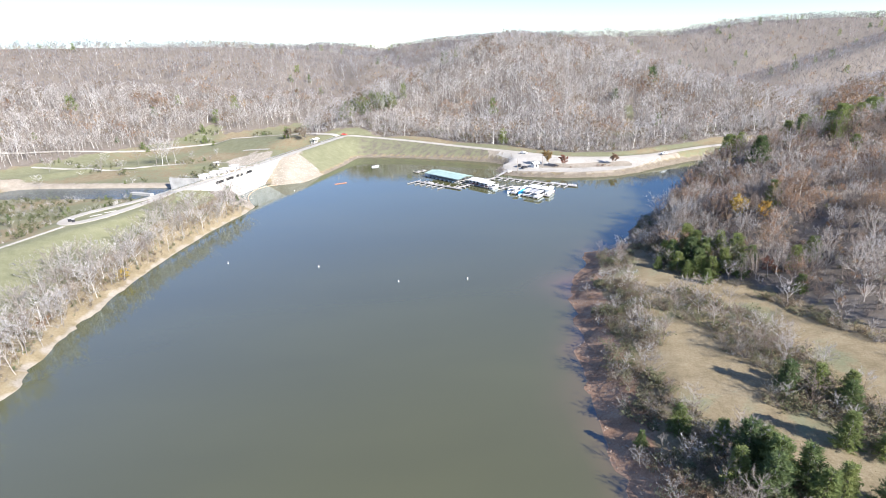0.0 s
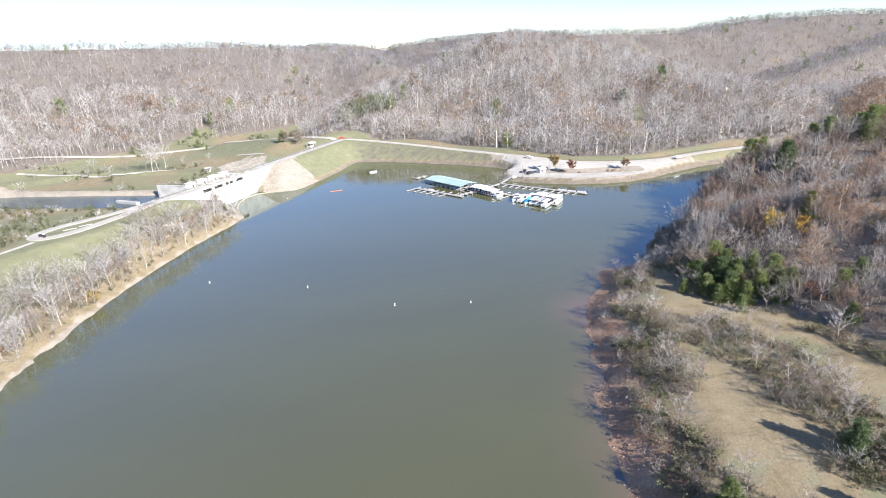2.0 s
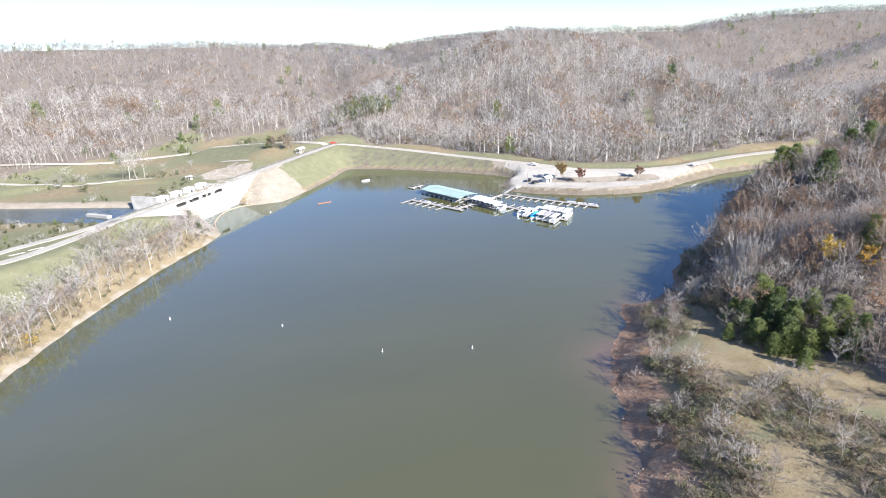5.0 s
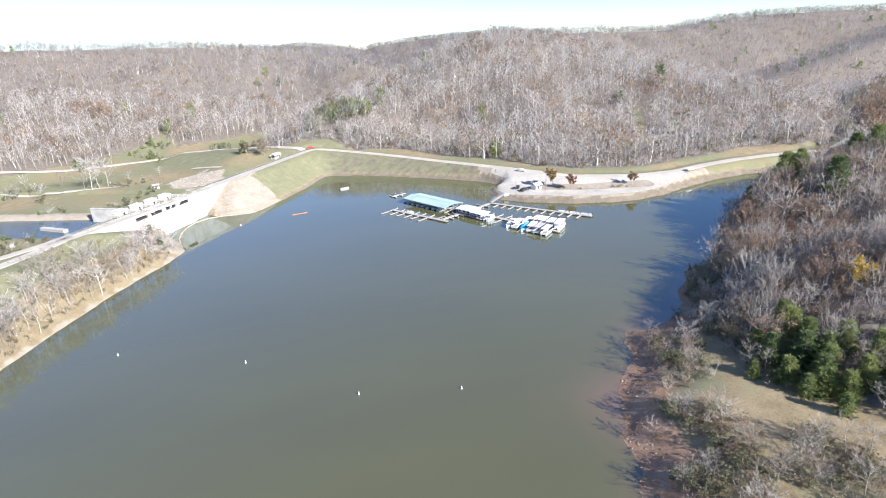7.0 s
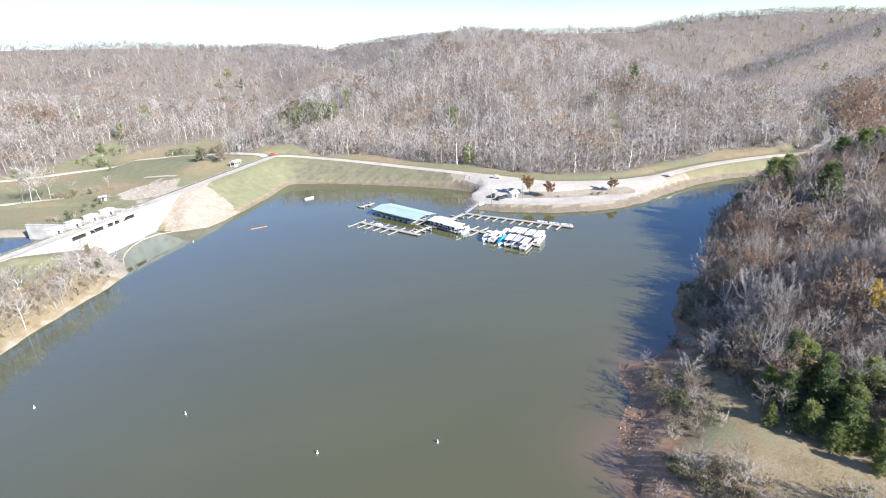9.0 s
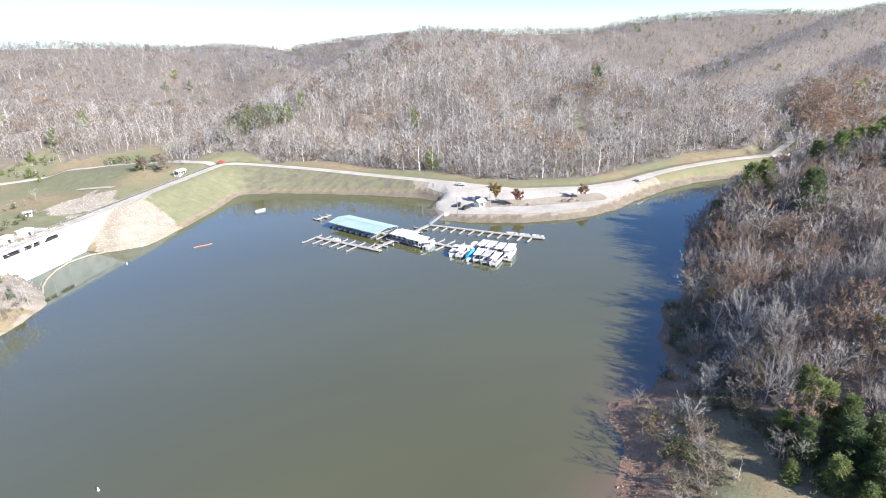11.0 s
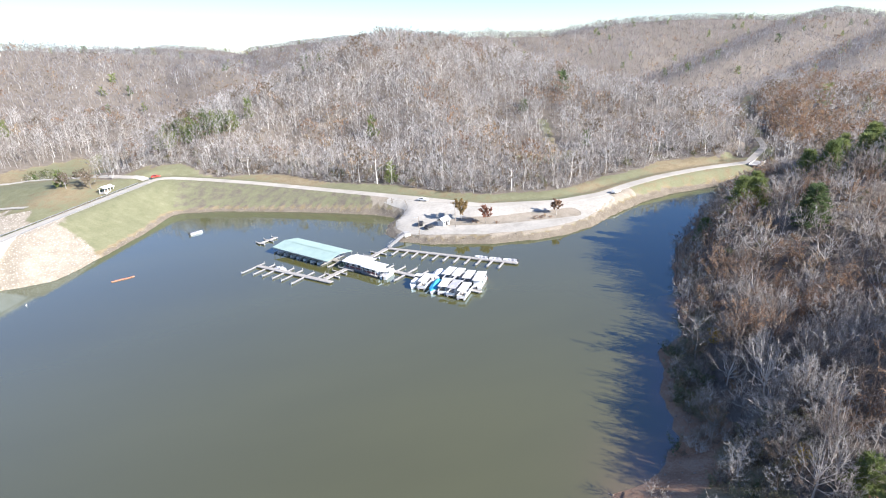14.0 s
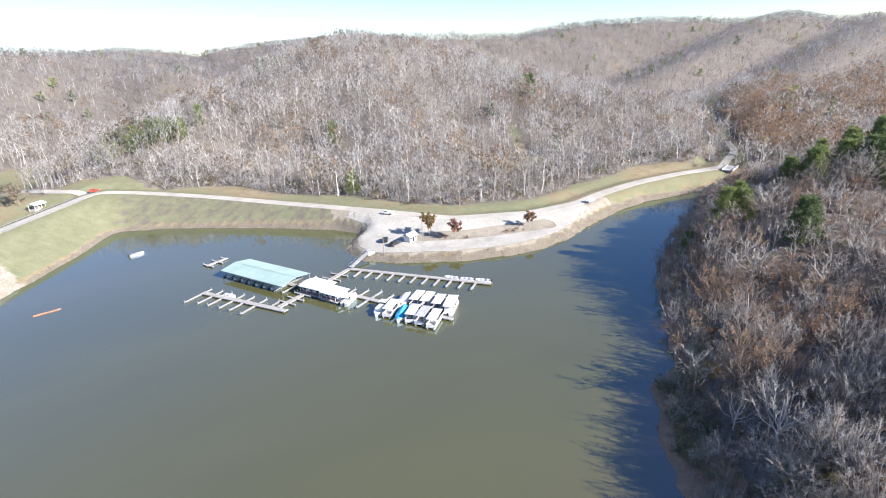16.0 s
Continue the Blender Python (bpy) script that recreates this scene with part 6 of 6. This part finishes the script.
def covered_boat(label, cloth):
    root = new("covered_boat")
    part("hull", hull_mesh(7.8, 2.7, 0.8), HULL, root)
    bm = hull_mesh(7.7, 2.8, 0.35)
    for v in bm.verts:
        v.co.z = 0.9 + max(0.0, v.co.z) * 0.2
    top = [bm.verts.new((x, 0, 2.35 - 0.07 * (x + 1) ** 2)) for x in (-3.0, -1.5, 0, 1.5, 2.8)]
    side = [bm.verts.new((x, s * 1.0, 1.85 - 0.05 * (x + 1) ** 2)) for x in (-2.8, -1.0, 1.0, 2.2) for s in (-1, 1)]
    bmesh.ops.convex_hull(bm, input=bm.verts[:])
    part("cover", bm, cloth, root, "taut canvas boat cover")
    outboard(root, -3.4)
    return tagged(root, label, "boat", "boats moored at the dock")


def skiff(label):
    root = new("fishing_boat")
    part("hull", hull_mesh(5.0, 1.8, 0.6), HULL, root)
    part("inner_floor", boxed(-2.2, 0.9, -0.7, 0.7, 0.62, 0.66), GREYCLOTH, root)
    for x in (-1.4, 0.1):
        part("seat", boxed(x - 0.25, x + 0.25, -0.6, 0.6, 0.64, 0.95, bevel=0.05), GREYCLOTH, root)
    outboard(root, -2.45)
    return tagged(root, label, "boat", "small boats at the marina")


def build_boats():
    turn = math.degrees(math.atan2(5.7, 4.4))
    white, grey = pontoon_boat("white pontoon boat with a white canopy", HULL), pontoon_boat("pontoon boat with a grey canopy", GREYCLOTH)
    cruise, blue, house, cloth = cruiser("white cabin cruiser tied to the dock"), covered_boat("boat under a bright blue canvas cover", BLUE), houseboat("white houseboat with a maroon stripe"), covered_boat("boat under a pale canvas cover", HULL)
    front = [(55.6, 252.2, cruise), (57.9, 250.2, white), (60.0, 246.9, blue), (62.2, 244.6, white), (64.3, 242.3, grey), (66.3, 239.4, white)]
    back = [(63.6, 255.6, cloth), (66.4, 252.9, white), (68.7, 250.8, white), (70.9, 247.9, white), (73.2, 244.9, house)]
    used = set()
    for i, (x, y, b) in enumerate(front + back + [(49.3, 262.6, cruise)]):
        a = turn + (180 if i < 6 else 0) + (i * 37 % 7 - 3)
        m = pose(x, y, 0, rz=a)
        if b.name in used:
            copy_thing(b, m)
        else:
            b.matrix_basis = m
            used.add(b.name)
    small = skiff("small white open fishing boat with an outboard motor")
    small.matrix_basis = pose(84.2, 260.6, 0, rz=138)
    for x, y, a in ((80.8, 263.6, 132), (88.2, 257.4, 140), (-15.2, 339.3, 28), (17.2, 282.0, -48)):
        copy_thing(small, pose(x, y, 0, rz=a))
    for i in range(7):
        copy_thing(small, SHED @ pose(1.75 + 3.5 * i, 2.1, 0, rz=-90 + i % 3))


build_boats()


# ---- on the shore ----
def gz(x, y):
    return float(height(x, y))


def build_car(paint, label):
    """A parked car, nose towards +x."""
    root = new("parked_car")
    bm = bmesh.new()
    prof = [(-2.2, 0.35), (-2.25, 0.95), (-1.9, 1.05), (-1.35, 1.48), (0.25, 1.5), (0.95, 1.02), (2.05, 0.9), (2.25, 0.6), (2.2, 0.35)]
    l, r = [bm.verts.new((x, -0.88 + 0.12 * (z > 1.2), z)) for x, z in prof], [bm.verts.new((x, 0.88 - 0.12 * (z > 1.2), z)) for x, z in prof]
    bm.faces.new(l), bm.faces.new(r[::-1])
    for i in range(len(prof)):
        j = (i + 1) % len(prof)
        bm.faces.new((l[j], l[i], r[i], r[j]))
    bmesh.ops.recalc_face_normals(bm, faces=bm.faces[:])
    part("body", bm, paint, root)
    for y in (-0.84, 0.84):
        part("side_window", boxed(-1.3, 0.3, y - 0.02, y + 0.02, 1.1, 1.4), GLASS, root)
        for x in (-1.4, 1.4):
            w = part("wheel", rods(((x, y - 0.08, 0.32), (x, y + 0.08, 0.32)), r=0.33, sides=14), RUBBER, root)
            part("rim", rods(((x, y - 0.095, 0.32), (x, y + 0.095, 0.32)), r=0.19, sides=10), STEEL, w)
    for y in (-0.6, 0.6):
        part("headlight", boxed(2.2, 2.27, y - 0.15, y + 0.15, 0.62, 0.76), PALE, root)
    return tagged(root, label, "car", "parked cars")


def build_cars():
    kinds = {"black": build_car(BLACK, "black car parked on gravel"), "white": build_car(HULL, "white car parked beside the road"), "red": build_car(RED, "red car parked on the dam road")}
    used = set()
    for k, x, y, a in (("black", 70.3, 301.2, 70), ("black", 72.2, 295.6, 30), ("white", 77.4, 322.8, -40), ("red", -41, 415.5, 12), 
                       ("white", 156, 299.8, 25)):
        m = pose(x, y, gz(x, y) + 0.1, rz=a)
        if k in used:
            copy_thing(kinds[k], m)
        else:
            kinds[k].matrix_basis = m
            used.add(k)


def gabled(name, x, y, turn, n, w, tall, rise, wall, roof_mat, label, category, porch=False):
    root = new(name)
    root.matrix_basis = pose(x, y, gz(x, y), rz=turn)
    if porch:
        for i in range(4):
            for s in (-1, 1):
                part("post", boxed(-n / 2 + i * n / 3 - 0.1, -n / 2 + i * n / 3 + 0.1, s * (w / 2 - 0.2) - 0.1, s * (w / 2 - 0.2) + 0.1, -0.3, tall), PALE, root)
        part("floor_slab", boxed(-n / 2 - 0.3, n / 2 + 0.3, -w / 2, w / 2, -0.6, 0.12, bevel=0.03), CONCRETE, root)
        part("table", boxed(-1.2, 1.2, -0.5, 0.5, 0.12, 0.85, bevel=0.05), WOOD, root)
    else:
        part("wall", boxed(-n / 2, n / 2, -w / 2, w / 2, -0.6, tall, bevel=0.02), wall, root)
        part("door", boxed(-0.5, 0.5, -w / 2 - 0.04, -w / 2, 0.1, 2.1), DARK, root)
        for xx in (-n / 3, n / 3):
            part("window", boxed(xx - 0.4, xx + 0.4, -w / 2 - 0.03, -w / 2, 1.1, 1.9), GLASS, root)
    bm = bmesh.new()
    o = 0.45
    ends = []
    for xx in (-n / 2 - o, n / 2 + o):
        ends.append([bm.verts.new(c) for c in ((xx, -w / 2 - o, tall - 0.1), (xx, 0, tall + rise), (xx, w / 2 + o, tall - 0.1), (xx, w / 2 + o, tall - 0.25), (xx, 0, tall + rise - 0.16), (xx, -w / 2 - o, tall - 0.25))])
    for k in range(6):
        bm.faces.new((ends[0][k], ends[1][k], ends[1][(k + 1) % 6], ends[0][(k + 1) % 6]))
    bm.faces.new(ends[0][::-1]), bm.faces.new(ends[1])
    bmesh.ops.recalc_face_normals(bm, faces=bm.faces[:])
    part("roof", bm, roof_mat, root)
    return tagged(root, label, category)


def lamp_post(x, y, tall):
    root = new("light_pole")
    root.matrix_basis = pose(x, y, gz(x, y) - 0.2, rz=200)
    bm = bmesh.new()
    rod(bm, (0, 0, 0), (0, 0, tall), 0.14, 8, 0.09)
    part("pole", bm, WOOD, root)
    part("arm", rods(((0, 0, tall - 0.4), (1.6, 0, tall - 0.1)), r=0.05), STEEL, root)
    part("lamp_head", boxed(1.4, 2.1, -0.16, 0.16, tall - 0.2, tall - 0.02, bevel=0.05), STEEL, root)
    return tagged(root, "tall grey light pole beside the parking place", "light pole", "light poles")


build_cars()


def loop_furniture():
    """Two drums and two kerb bars at the turning loop."""
    for x, y in ((-125.4, 203.6), (-123.4, 202.4)):
        root = new("drum")
        root.matrix_basis = pose(x, y, gz(x, y) + 0.1)
        part("barrel", rods(((0, 0, 0), (0, 0, 1.1)), r=0.55, sides=14), BLACK, root)
        part("lid", rods(((0, 0, 1.1), (0, 0, 1.18)), r=0.5, sides=14), PALE, root)
        tagged(root, "black drum with a pale lid at the turning loop", "drum", "drums at the turning loop")
    for x, y in ((-119.5, 211.0), (-116.2, 215.4)):
        root = new("kerb_bar")
        root.matrix_basis = pose(x, y, gz(x, y), rz=40)
        part("bar", boxed(-2.2, 2.2, -0.2, 0.2, -0.1, 0.2, bevel=0.05), CONCRETE, root)
        tagged(root, "pale concrete kerb bar on the grass island", "kerb", "kerb bars on the island")


loop_furniture()
gabled("shore_hut", 78.4, 297.2, 32, 3.8, 3.0, 2.2, 1.0, PALE, HULL, "small white hut with a pale gable roof", "hut")
gabled("overlook_shelter", -62, 405.5, 62, 5.6, 3.4, 2.2, 0.9, PALE, HULL, "open white picnic shelter beside the dam road", "shelter", porch=True)
gabled("farm_shed", -308, 436, 15, 10, 6, 3.0, 1.4, PALE, HULL, "white shed at the foot of the woods", "shed")
gabled("pump_house", -126, 375, 20, 3.2, 2.6, 2.3, 0.4, PALE, CONCRETE, "small pale block hut in the field", "hut")
lamp_post(81.6, 292.4, 8.0)
lamp_post(66.8, 290.0, 8.0)


def lot_trees():
    for i, (x, y, h, mat, label) in enumerate(((86, 298.6, 8.0, OCHRE, "young tree in faded yellow leaf beside the parking place"), (93.4, 291.5, 6.6, CRIMSON, "small tree in dull red leaf beside the parking place"),
                                               (121.5, 288, 6.0, RUSSET, "small round tree with brown leaves beside the parking place"))):
        p = plant_thing("ornamental_tree", bare_tree(420 + i, 5, 11, 22, 60, 800, leaf=0.07, spread=0.25), (BARK, TWIG, mat), ("trunk", "twigs", "crown"), 0.35, label, "tree", "")
        set_out([p], np.array([(x, y)]), [h], 70 + i)
    at = np.array([(89.3, 295), (90.5, 293.4), (97, 290), (112, 288.5), (114.5, 288), (117, 288.5), (118.5, 286.6)])
    p = plant_thing("brown_bush", BUSHES[1], (BARK, RUSSET), ("stems", "crown"), 0.3, "low bush with brown leaves on the grass island", "bush", "bushes by the parking place")
    set_out([p], at, [1.6, 1.2, 1.3, 1.8, 1.6, 1.5, 1.2], 80)


lot_trees()


def build_bridge():
    root = new("road_bridge")
    z = gz(240, 314) + 0.1
    root.matrix_basis = pose(241, 310, z, rz=30)
    part("deck", boxed(-5, 6, -2.4, 2.4, -0.5, 0.12, bevel=0.05), CONCRETE, root)
    for y in (-2.3, 2.3):
        part("parapet", boxed(-5, 6, y - 0.12, y + 0.12, 0.12, 0.65, bevel=0.04), CONCRETE, root)
    part("pier", boxed(-0.5, 0.5, -2.2, 2.2, -z - 2, -0.5, bevel=0.08), CONCRETE, root)
    tagged(root, "low concrete road bridge at the head of the inlet", "bridge")


build_bridge()
